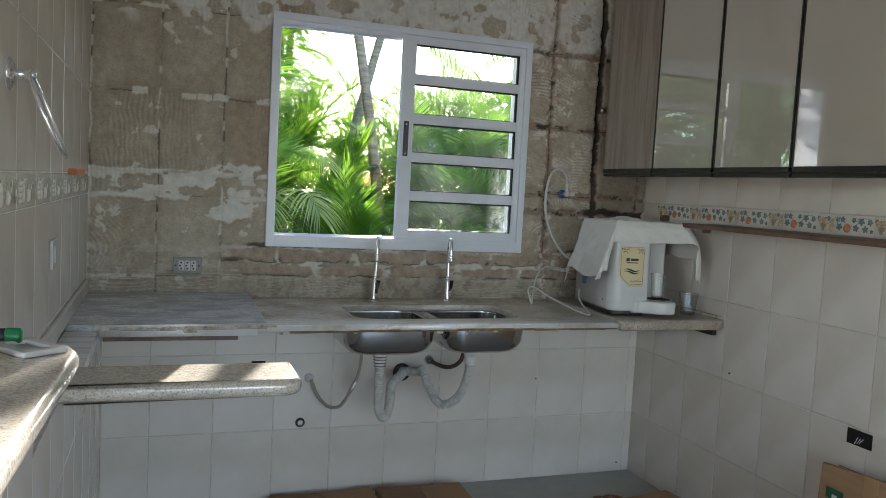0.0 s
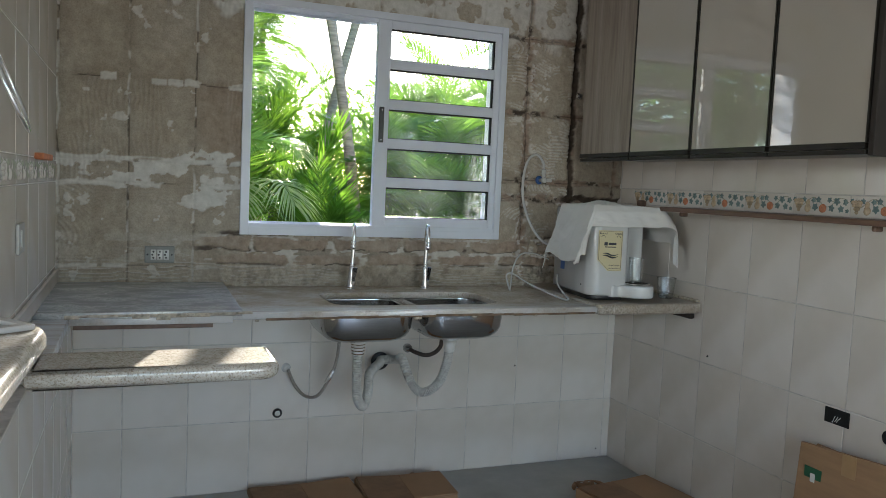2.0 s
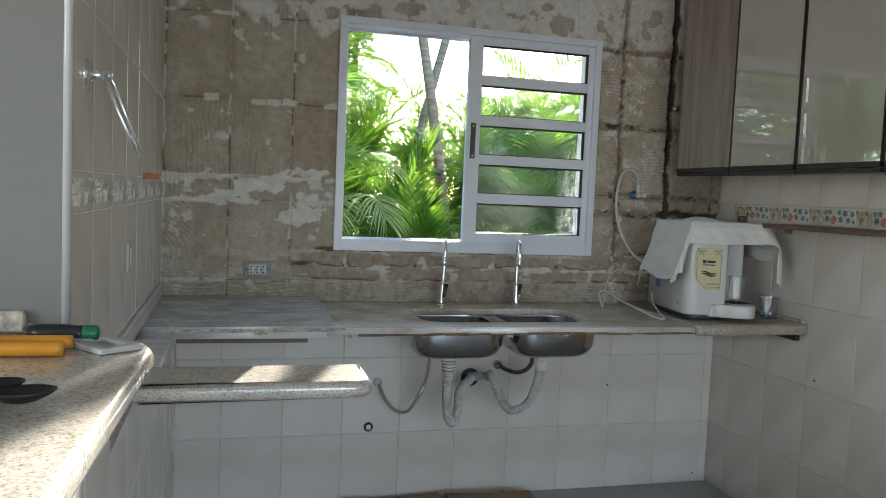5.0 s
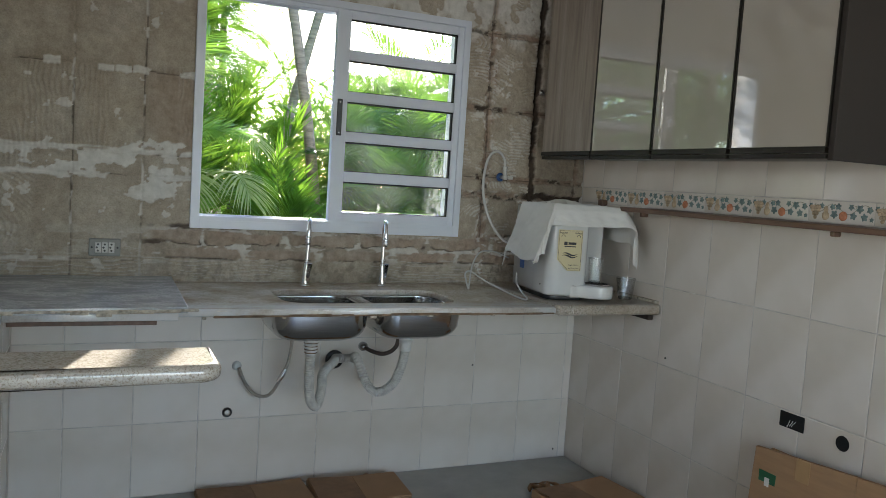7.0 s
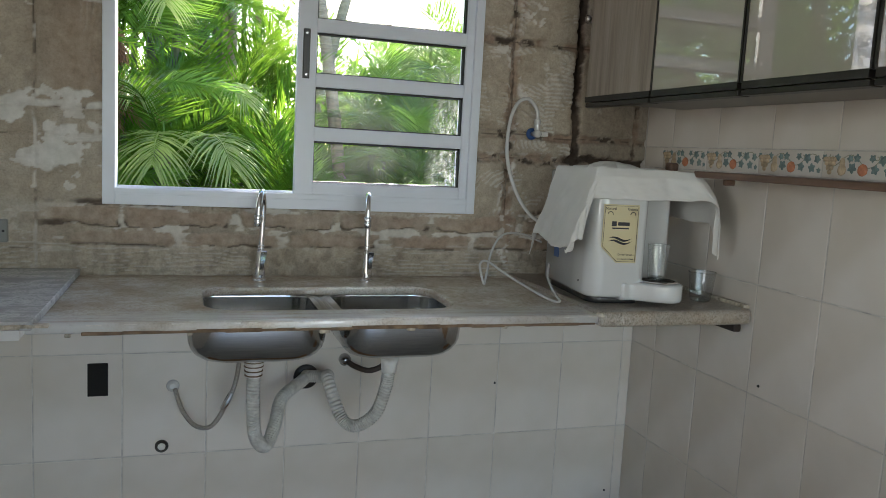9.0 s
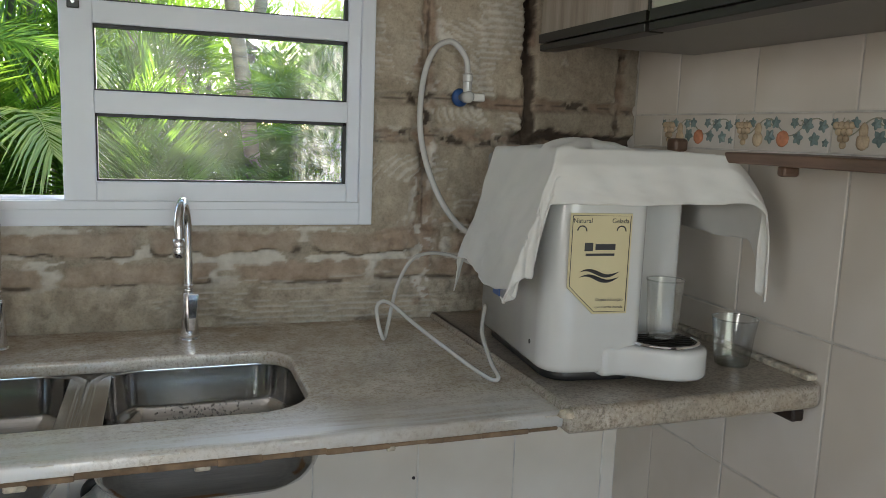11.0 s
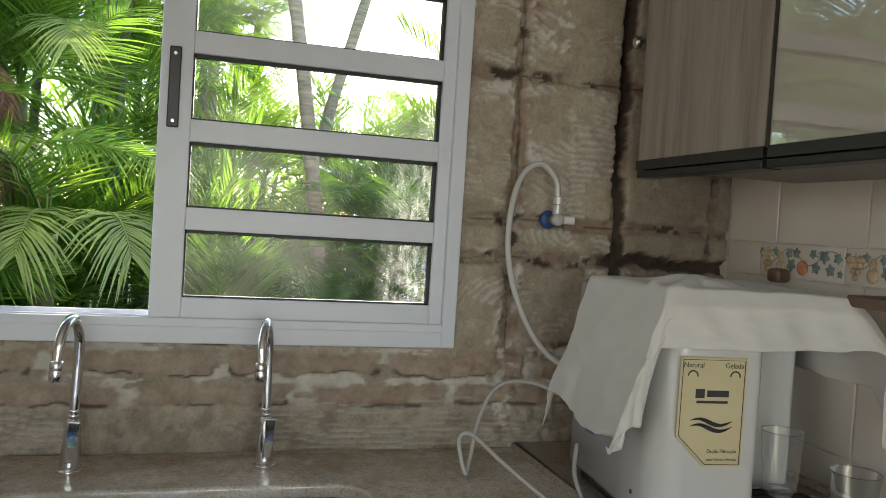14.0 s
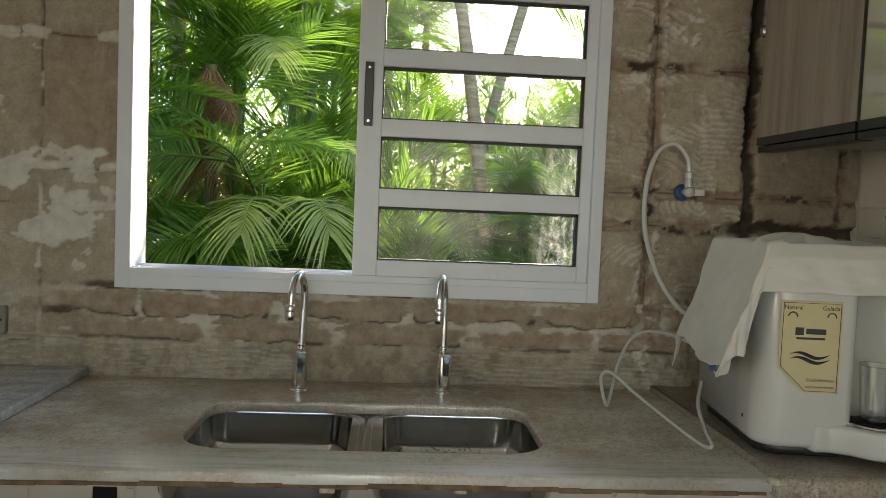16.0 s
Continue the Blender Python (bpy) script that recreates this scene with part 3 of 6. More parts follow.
    brick = (1 - step(0.55, 0.86, fz + (worn - 0.5) * 0.9)) * (1 - step(0.80, 0.96, fx + (worn - 0.5) * 0.4)) * below
    brick *= step(0.965, 0.985, Z + wob(5, 155, 0.03)) * (1 - step(0.3, 0.9, low_left))
    low = 1 - step(1.02, 1.10, Z)
    streak = np.sin((Z + (fbm(X * 0.4, Z, 9, 165) - 0.5) * 0.06) * 2 * math.pi / 0.0145) * np.maximum(below, low) * (1 - step(0.98, 1.03, Z)) * step(0.42, 0.55, fbm(X * 0.30, Z * 0.8, 9, 161)) * step(0.3, 0.5, fbm(X * 0.5, Z * 3, 14, 163))
    height += brick * 0.005 + streak * 0.0036 + below * (n3 - 0.5) * 0.010
    mortar = below * (1 - brick) * step(0.49, 0.52, fbm(X * 0.7, Z * 2.2, 15, 171)) * step(0.95, 1.0, Z)
    paste = np.maximum(paste, mortar * 0.75 * (1 - step(0.2, 0.6, brick)))
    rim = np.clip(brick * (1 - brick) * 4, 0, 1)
    height -= rim * 0.006
    clay = np.maximum(brick * (0.50 + 0.3 * step(0.4, 0.6, fbm(X, Z, 6, 181))), joint * right * step(0.45, 0.62, fbm(X, Z, 14, 191)))
    paste = np.maximum(paste, 0.35 * step(0.6, 0.9, streak))
    clay = np.maximum(clay, 0.45 * (1 - right) * step(0.36, 0.5, X) * (1 - step(0.6, 0.66, X)) * step(1.38, 1.42, Z) * (1 - step(1.70, 1.73, Z)) * (1 - paste))
    rubble = (1 - step(0.016, 0.038, np.abs(X + wob(11, 231, 0.03) - 1.924))) * step(0.42, 0.55, fbm(X, Z, 40, 233, 2))
    rubble = np.maximum(rubble, right * (1 - step(0.008, 0.026, np.abs(Z + wob(11, 235, 0.03) - 1.306))) * step(0.4, 0.55, fbm(X, Z, 40, 237, 2)))
    clay = np.maximum(clay, 0.85 * rubble)
    paste = np.maximum(paste, rubble * 0.85 * step(0.52, 0.58, fbm(X, Z, 55, 239, 2)))
    height += rubble * (fbm(X, Z, 70, 241, 2) - 0.5) * 0.012
    gap = 1 - step(0.011, 0.017, np.abs(X + wob(14, 243, 0.040) - 2.180) + (n3 - 0.5) * 0.012)
    gap = np.maximum(gap, (1 - step(0.012, 0.020, np.abs(Z + wob(14, 245, 0.04) - 1.312) + (n3 - 0.5) * 0.014)) * step(2.10, 2.16, X))
    height -= gap * 0.012
    paste = paste * (1 - gap) * (1 - 0.8 * joint * right) * (1 - 0.8 * step(2.19, 2.23, X))
    damp_shade = np.maximum(joint * right * (1 - clay) * 0.95 * step(0.33, 0.40, fbm(X, Z, 9, 253)) * (0.3 + 0.7 * step(0.44, 0.50, n3)), gap * 0.95)
    clay = np.maximum(clay, gap * 0.4 * step(0.5, 0.62, fbm(X, Z, 18, 247)))
    halo = (1 - step(0.004, 0.040, dj + (n1 - 0.5) * 0.03)) * (1 - below) * (1 - paste)
    damp_shade = np.maximum(damp_shade, 0.12 * halo)
    damp_shade = np.maximum(damp_shade, 0.75 * line * (1 - paste))
    height -= line * 0.003
    damp_shade = np.maximum(damp_shade, 0.38 * step(2.17, 2.24, X + wob(9, 201, 0.05)) * (1 - paste * 0.7))
    damp_shade = np.maximum(damp_shade, below * (1 - brick) * (1 - mortar) * 0.25 * step(0.5, 0.6, fbm(X, Z, 25, 211)))
    # shade under each brick's lower edge, painted in as dark colour
    damp_shade = np.maximum(damp_shade, rim * 0.85 * (1 - step(0.25, 0.45, cz - row)) * step(0.42, 0.48, fbm(X, Z, 12, 225)))
    # faces outside the window opening
    inside = (X > WX0 + 0.003) & (X < WX1 - 0.003) & (Z > WZ0 + 0.003) & (Z < WZ1 - 0.003)
    co = np.stack([X, WALL_Y + 0.008 - height, Z], -1).reshape(-1, 3)
    idx = np.arange(nx * nz).reshape(nz, nx)
    quads = np.stack([idx[:-1, :-1], idx[:-1, 1:], idx[1:, 1:], idx[1:, :-1]], -1).reshape(-1, 4)
    keep = ~inside.ravel()[quads].all(1)
    me = bpy.data.meshes.new("bare_cement")
    me.from_pydata(co.tolist(), [], quads[keep].tolist())
    for name, a in (("paste", paste), ("clay", clay), ("damp_shade", damp_shade)):
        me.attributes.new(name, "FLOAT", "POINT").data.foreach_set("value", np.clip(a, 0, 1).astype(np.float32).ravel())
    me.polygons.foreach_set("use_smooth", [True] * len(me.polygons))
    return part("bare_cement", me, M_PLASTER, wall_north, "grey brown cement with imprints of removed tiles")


bare_wall()

# side and back walls
wall_east = thing("wall_east", "side wall of white glazed tiles with a fruit border", "wall", kind="structure")
part("masonry", box(RIGHT_X + 0.0014, RIGHT_X + 0.14, BACK_Y, WALL_Y + 0.15, 0, CEIL_Z), M_GROUT, wall_east)
wall_west = thing("wall_west", "short side wall of white glazed tiles with a relief border", "wall", kind="structure")
part("masonry", box(LEFT_X - 0.15, LEFT_X - 0.0014, LEFT_END + 0.006, WALL_Y + 0.039, COUNTER_Z - 0.03, CEIL_Z), M_GROUT, wall_west)
part("end_face", box(FAR_X, LEFT_X - 0.001, LEFT_END - 0.004, LEFT_END + 0.012, 0, CEIL_Z, 0.003), M_GREYPAINT, wall_west, "grey painted wall face")
part("corner_bead", tube([Vector((LEFT_X - 0.006, LEFT_END + 0.002, z)) for z in (BAR_Z - 0.02, 1.8, CEIL_Z)], 0.0085, 10), M_WHITEPLASTIC, wall_west, "white rounded corner bead", True)
wall_bar = thing("wall_bar", "low tiled wall under the bar counter", "wall", kind="structure")
part("masonry", box(-0.14, -0.0234, BACK_Y + 0.8, LEFT_END + 0.01, 0, BAR_Z - 0.045), M_GROUT, wall_bar)
wall_south = thing("wall_south", "plain white wall with an open doorway", "wall", kind="structure")
south = bmesh.new()
for a in ((FAR_X, -0.58, 0, CEIL_Z), (2.40, RIGHT_X + 0.14, 0, CEIL_Z), (-0.58, 2.40, 2.2, CEIL_Z)):
    box(a[0], a[1], BACK_Y - 0.12, BACK_Y, a[2], a[3], bm=south)
part("plaster", south, M_WHITEWALL, wall_south)
wall_far = thing("wall_far", "plain white wall of the next room with a window opening", "wall", kind="structure")
far = bmesh.new()
for a in ((BACK_Y, -1.25, 0, CEIL_Z), (0.45, LEFT_END, 0, CEIL_Z), (-1.25, 0.45, 0, 0.7), (-1.25, 0.45, 2.1, CEIL_Z)):
    box(FAR_X - 0.12, FAR_X, a[0], a[1], a[2], a[3], bm=far)
part("plaster", far, M_WHITEWALL, wall_far)

# ---- window ----
window_1 = thing("window_1", "white aluminium sliding window, one half open to the garden", "window", kind="structure")
wf = bmesh.new()
FY0, FY1 = WALL_Y - 0.014, WALL_Y + 0.085
for a in ((WX0, WX0 + 0.036, WZ0, WZ1), (WX1 - 0.030, WX1, WZ0, WZ1), (WX0 + 0.036, WX1 - 0.030, WZ0, WZ0 + 0.034), (WX0 + 0.036, WX1 - 0.030, WZ1 - 0.030, WZ1)):
    box(a[0], a[1], FY0, FY1, a[2], a[3], 0.0015, bm=wf, seg=1)
box(WX0 + 0.036, WX1 - 0.030, FY0 + 0.001, FY0 + 0.010, WZ0 + 0.033, WZ0 + 0.050, 0.001, bm=wf, seg=1)
part("window_frame", wf, M_ALU, window_1)
track = bmesh.new()
for y, h in ((FY0 + 0.016, 0.052), (FY0 + 0.034, 0.046), (FY0 + 0.070, 0.055)):
    box(WX0 + 0.036, WX1 - 0.030, y, y + 0.008, WZ0 + 0.03, WZ0 + h, 0.001, bm=track, seg=1)
    box(WX0 + 0.036, WX1 - 0.030, y, y + 0.008, WZ1 - h + 0.006, WZ1 - 0.026, 0.001, bm=track, seg=1)
part("sliding_track", track, M_ALU, window_1)
outer_reveal = bmesh.new()
for a in ((WX0 - 0.02, WX0 + 0.018, WZ0 - 0.02, WZ1 + 0.02), (WX1 - 0.018, WX1 + 0.02, WZ0 - 0.02, WZ1 + 0.02), (WX0 + 0.018, WX1 - 0.018, WZ0 - 0.02, WZ0 + 0.02)):
    box(a[0], a[1], FY1, WALL_Y + 0.17, a[2], a[3], 0.002, bm=outer_reveal, seg=1)
part("window_reveal", outer_reveal, M_WHITEWALL, window_1, "white painted outer reveal")
SX0, SX1, SZ0, SZ1 = 1.176, 1.7695, WZ0 + 0.0345, WZ1 - 0.0305
PX0, PX1 = 1.236, 1.742
PANES = [(1.191, 1.325), (1.369, 1.498), (1.541, 1.670), (1.713, 1.846), (1.888, 2.020)]
SY0, SY1 = FY0 + 0.012, FY0 + 0.046
sash = part("sash", box(SX0, PX0, SY0, SY1, SZ0, SZ1, 0.0015, seg=1), M_ALU, window_1, "sliding sash with five panes")
part("stile", box(PX1, SX1, SY0, SY1, SZ0, SZ1, 0.0015, seg=1), M_ALU, sash)
edges = [SZ0] + [z for p in PANES for z in p] + [SZ1]
for a, b in zip(edges[::2], edges[1::2]):
    part("rail", box(PX0, PX1, SY0 + 0.001, SY1 - 0.001, a, b, 0.0012, seg=1), M_ALU, sash)
for a, b in PANES:
    g = bmesh.new()
    for q in ((PX0, PX1, b - 0.0065, b), (PX0, PX1, a, a + 0.0035), (PX0, PX0 + 0.0035, a, b), (PX1 - 0.0065, PX1, a, b)):
        box(q[0], q[1], SY0 + 0.010, SY0 + 0.026, q[2], q[3], bm=g)
    part("gasket", g, M_RUBBER, sash)
    pane = part("pane", box(PX0, PX1, SY0 + 0.017, SY0 + 0.021, a, b), M_PANE, sash)
    pane.visible_shadow = False
lock = part("lock", box(1.192, 1.214, SY0 - 0.006, SY0 + 0.002, 1.522, 1.678, 0.002), M_BLACK, sash, "black sliding lock plate")
for z in (1.534, 1.664):
    part("screw", turned(lathe([(0.004, 0), (0.0035, 0.0015)], 10), pose(1.203, SY0 - 0.006, z, 90)), M_STEELTOOL, lock)

# ---- worktops ----
counter = thing("sink_counter", "worn grey granite worktop with a double sink cut-out", "counter")
hole = rounded(0.892, 1.580, 3.168, 3.500, (0.07, 0.07, 0.09, 0.09))
part("slab", plate([[(0.505, 3.046), (1.953, 3.052), (1.953, WALL_Y + 0.002), (0.505, WALL_Y + 0.002)], hole], COUNTER_Z - 0.026, COUNTER_Z, 0.006), M_COUNTER, counter)
random.seed(4)
for i in range(5):
    x = 0.60 + i * 0.27 + random.uniform(-0.03, 0.03)
    w = random.uniform(0.012, 0.03)
    part("glue_crumb", box(x, x + w, 3.048, 3.064, COUNTER_Z - 0.033 - random.uniform(0, 0.005), COUNTER_Z - 0.0262, 0.002, seg=1), M_ROUGHSTONE, counter)

edge = bmesh.new()
x = 0.62
while x < 1.93:
    w = random.uniform(0.03, 0.09)
    y = 3.046 + 0.006 * (x - 0.505) / 1.44
    box(x, min(x + w + 0.001, 1.94), y - random.uniform(0.0012, 0.0035), y + 0.014, COUNTER_Z - 0.0275 - random.uniform(0, 0.003), COUNTER_Z - random.uniform(0.018, 0.0225), 0.0015, bm=edge, seg=1)
    if random.random() < 0.6:
        u = x + random.uniform(0, 0.03)
        part("chip", box(u, min(u + random.uniform(0.008, 0.05), 1.94), y - 0.0009, y + 0.006, COUNTER_Z - random.uniform(0.006, 0.009), COUNTER_Z - random.uniform(0.0034, 0.0048), 0.0008, seg=1), M_CHIP, counter, "pale chip in the edge")
    x += w
part("stained_edge", edge, M_RUSTEDGE, counter, "rust brown lower edge")

side_slab = thing("end_slab", "thick bullnosed granite slab at the end of the worktop", "counter")
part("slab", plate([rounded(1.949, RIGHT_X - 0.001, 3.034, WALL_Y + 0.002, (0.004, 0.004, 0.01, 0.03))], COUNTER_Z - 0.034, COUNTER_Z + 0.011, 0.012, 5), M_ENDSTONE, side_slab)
part("upstand", box(2.446, RIGHT_X - 0.001, 3.06, 3.68, COUNTER_Z + 0.010, COUNTER_Z + 0.022, 0.004), M_ROUGHSTONE, side_slab, "ragged strip of old glue")
part("glue_lump", turned(lathe([(0.002, 0), (0.014, 0.002), (0.011, 0.010), (0.003, 0.014)], 9), pose(1.945, 3.035, COUNTER_Z - 0.002)), M_ROUGHSTONE, side_slab, "pale lump of stone glue")
peg = part("wooden_bracket", box(2.405, 2.432, 3.045, 3.60, COUNTER_Z - 0.058, COUNTER_Z - 0.034, 0.005), M_BLACKWOOD)
tagged(peg, "dark wooden peg carrying the end slab", "bracket")

marble = thing("marble_slab", "loose grey veined marble slab lying on the worktop", "slab")
part("slab", plate([[(LEFT_X + 0.002, 2.958), (0.02, 2.952), (0.30, 2.964), (0.531, 2.974), (0.540, 3.60), (0.542, WALL_Y - 0.006), (LEFT_X + 0.002, WALL_Y - 0.006)]], COUNTER_Z + 0.001, COUNTER_Z + 0.021, 0.0025), M_MARBLE, marble)
rag = bmesh.new()
random.seed(9)
x = 0.0
while x < 0.52:
    w = random.uniform(0.018, 0.06)
    h = random.uniform(0.005, 0.020)
    box(x, x + w + 0.004, 2.951 + 0.044 * x - random.uniform(0, 0.006), 2.99, COUNTER_Z + 0.012 - h, COUNTER_Z + 0.014, 0.002, bm=rag, seg=1)
    x += w
part("broken_edge", rag, M_ROUGHSTONE, marble, "broken pale front edge")
left_top = thing("cooktop_counter", "speckled grey granite top with the cooktop opening cut out", "counter")
part("front_strip", plate([rounded(LEFT_X + 0.06, 0.540, 2.262, 2.478, (0.012, 0.002, 0.002, 0.055), 14)], COUNTER_Z - 0.040, COUNTER_Z + 0.004, 0.019, 8), M_GRANITE, left_top)
part("side_strip", plate([[(LEFT_X + 0.002, 2.28), (0.014, 2.28), (0.010, 2.99), (LEFT_X + 0.002, 2.99)]], COUNTER_Z - 0.028, COUNTER_Z + 0.001, 0.003), M_COUNTER, left_top)
part("back_strip", plate([[(LEFT_X + 0.002, 2.991), (0.503, 2.991), (0.503, WALL_Y), (LEFT_X + 0.002, WALL_Y)]], COUNTER_Z - 0.026, COUNTER_Z, 0.003), M_COUNTER, left_top)
part("batten", box(0.02, 0.44, 2.997, 3.03, COUNTER_Z - 0.040, COUNTER_Z - 0.0265, 0.002), M_SHELF, left_top, "dark wooden batten")

bar = thing("bar_counter", "polished speckled granite bar top with a rounded corner", "counter")
bar_bm = plate([rounded(-0.95, 0.062, BACK_Y + 0.7, LEFT_END - 0.005, (0.10, 0.003, 0.01, 0.05), 20)], BAR_Z - 0.044, BAR_Z, 0.018, 9)
for v in bar_bm.verts:
    if v.co.x > -0.5:
        v.co.x -= 0.039 * max(0.0, 1.48 - v.co.y)
part("slab", bar_bm, M_GRANITE, bar)
splash = bmesh.new()
random.seed(12)
for i in range(9):
    x = -0.86 + i * 0.078
    box(x, x + 0.081, LEFT_END - 0.026, LEFT_END - 0.004, BAR_Z + 0.0005, BAR_Z + 0.044 + random.uniform(-0.012, 0.014), 0.004, bm=splash, seg=1)
part("splashback_stub", splash, M_ROUGHSTONE, bar, "ragged remains of the old splashback")

# ---- sink ----
sink = thing("double_sink", "brushed steel double bowl sink hung under the worktop", "sink")
def bowl(x0, x1, y0, y1, depth, name, label=""):
    z = COUNTER_Z - 0.0265
    rings = []
    for inset, dz, r in ((-0.018, 0.0, 0.09), (-0.0012, 0.0, 0.081), (0.0, -0.003, 0.08), (0.0004, -0.008, 0.08), (0.002, -0.03, 0.079), (0.006, -depth * 0.55, 0.077), (0.012, -depth * 0.68, 0.075), (0.022, -depth * 0.80, 0.072), (0.038, -depth * 0.90, 0.066), (0.060, -depth * 0.965, 0.058), (0.090, -depth, 0.045)):
        rings.append([Vector((x, y, z + dz)) for x, y in rounded(x0 + inset, x1 - inset, y0 + inset, y1 - inset, r, 8)])
    bm = loft(rings)
    bmesh.ops.recalc_face_normals(bm, faces=bm.faces)
    ob = part(name, bm, M_STEEL, sink, label, True)
    mod = ob.modifiers.new("thickness", "SOLIDIFY")
    mod.thickness, mod.offset = 0.0012, 1.0
    cx, cy = (x0 + x1) / 2, (y0 + y1) / 2
    part("drain", lathe([(0.012, -0.004), (0.040, -0.001), (0.044, 0.002), (0.030, 0.0045), (0.004, 0.003)], 24, at=(cx, cy, z - depth)), M_CHROME, ob, "", True)
    part("drain_nut", lathe([(0.038, -0.014), (0.040, -0.010), (0.040, -0.002), (0.034, 0.0)], 12, at=(cx, cy, z - depth)), M_BLACK, ob, "black drain nut")
    return cx, cy, z - depth


b1 = bowl(0.846, 1.216, 3.150, 3.522, 0.128, "bowl")
b2 = bowl(1.246, 1.602, 3.150, 3.522, 0.128, "bowl")
part("bridge", box(1.200, 1.268, 3.165, 3.512, COUNTER_Z - 0.0285, COUNTER_Z - 0.0268, 0.0005, seg=1), M_STEEL, sink)

def droplets():
    """Beads of water clinging to the back wall of the second bowl."""
    rnd = random.Random(77)
    bm = bmesh.new()
    for k in range(150):
        x, depth = rnd.gauss(1.43, 0.055), rnd.uniform(0.070, 0.104)
        if not 1.31 < x < 1.545:
            continue
        y = 3.522 - 0.0072 - 0.30 * (depth - 0.070) - 7.0 * (depth - 0.070) ** 2
        r = rnd.uniform(0.0010, 0.0025)
        made = bmesh.ops.create_icosphere(bm, subdivisions=1, radius=r)
        bmesh.ops.transform(bm, matrix=Matrix.Translation((x, y, COUNTER_Z - 0.0265 - depth)) @ Matrix.Diagonal((1, 0.6, 1.15, 1)), verts=made["verts"])
    ob = part("water_droplets", bm, M_WATER, None, "", True)
    return tagged(ob, "small clear water droplets clinging to the sink wall", "droplets", kind="stuff")


droplets()

# ---- taps ----
def tap(x, y, turn, lean=0.0):
    z = COUNTER_Z
    t = thing("kitchen_tap", "chrome gooseneck kitchen tap standing behind the sink", "tap", (x, y, z), "taps behind the sink")
    part("base_ring", lathe([(0.0215, 0.0), (0.0215, 0.003), (0.0195, 0.005)], 24), M_CHROME, t, "", True)
    part("body", lathe([(0.0190, 0.004), (0.0186, 0.012), (0.0165, 0.045), (0.0138, 0.085), (0.0128, 0.094), (0.0096, 0.0965)], 28), M_CHROME, t, "", True)
    for z in (0.101, 0.110):
        part("collar", lathe([(0.0092, -0.003), (0.0104, -0.0015), (0.0104, 0.0015), (0.0092, 0.003)], 20, at=(0, 0, z)), M_CHROME, t, "", True)
    pts = spline([(0, 0, 0.06), (0, 0.0, 0.13), (0, 0, 0.205), (0, -0.006, 0.250), (0, -0.032, 0.279), (0, -0.060, 0.272), (0, -0.076, 0.244), (0, -0.080, 0.210)], 8)
    part("spout", tube(pts, 0.0088, 14), M_CHROME, t, "", True)
    part("aerator", turned(lathe([(0.0085, 0), (0.0115, 0.003), (0.0115, 0.018), (0.0105, 0.020), (0.0112, 0.022), (0.0112, 0.034), (0.009, 0.037)], 20), pose(0, -0.0805, 0.178)), M_CHROME, t, "", True)
    plate_bm = box(-0.0095, 0.0095, -0.003, 0.003, 0.0, 0.078, 0.0022)
    for v in plate_bm.verts:
        v.co.x *= 0.70 + 0.42 * v.co.z / 0.078
    part("lever", turned(plate_bm, pose(0.008, -0.0200, 0.022, 8, 3, 16)), M_CHROME, t, "flat tapered lever")
    t.rotation_euler = (0, radians(lean), radians(turn))
    return t


tap(1.064, 3.612, -16, 2.2)
tap(1.407, 3.618, -13, -0.6)

# ---- plumbing under the sink ----
pipe = thing("drain_pipe", "white corrugated drain hose, looped from both bowls to the wall", "pipe")
def corrugated(points, r, rings):
    pts = spline(points, 64)
    return tube(pts, lambda u: r * (1.0 + 0.10 * math.sin(u * rings * 2 * math.pi)), 14)


zb = b1[2] - 0.012
part("tailpiece", lathe([(0.030, -0.012), (0.030, 0.0), (0.024, -0.036), (0.022, -0.060)][::-1], 20, at=(b1[0], b1[1], zb)), M_PVC, pipe, "", True)
part("tailpiece", lathe([(0.030, -0.012), (0.030, 0.0), (0.024, -0.036), (0.022, -0.060)][::-1], 20, at=(b2[0], b2[1], zb)), M_PVC, pipe, "", True)
part("hose", corrugated([(b1[0], b1[1], zb - 0.04), (b1[0] + 0.002, b1[1] + 0.01, zb - 0.16), (b1[0] + 0.012, b1[1] + 0.02, zb - 0.245), (b1[0] + 0.042, b1[1] + 0.04, zb - 0.282), (b1[0] + 0.072, b1[1] + 0.08, zb - 0.235), (b1[0] + 0.10, b1[1] + 0.16, zb - 0.18), (1.205, 3.60, 0.555), (1.228, 3.67, 0.545)], 0.0185, 84), M_CORR, pipe, "grey white corrugated hose", True)
part("hose", corrugated([(b2[0], b2[1], zb - 0.04), (b2[0] - 0.004, b2[1] + 0.01, zb - 0.11), (b2[0] - 0.03, b2[1] + 0.03, zb - 0.20), (b2[0] - 0.085, b2[1] + 0.06, zb - 0.245), (b2[0] - 0.125, b2[1] + 0.09, zb - 0.215), (b2[0] - 0.155, b2[1] + 0.15, zb - 0.12), (1.285, 3.58, 0.572), (1.238, 3.63, 0.562), (1.230, 3.675, 0.550)], 0.0185, 80), M_CORR, pipe, "grey white corrugated hose", True)
part("wall_ring", turned(lathe([(0.020, 0), (0.038, 0.0), (0.042, 0.007), (0.038, 0.013), (0.025, 0.014)], 24), pose(1.232, TILE_Y + 0.001, 0.545, 90)), M_BLACK, pipe, "black rubber wall ring", True)

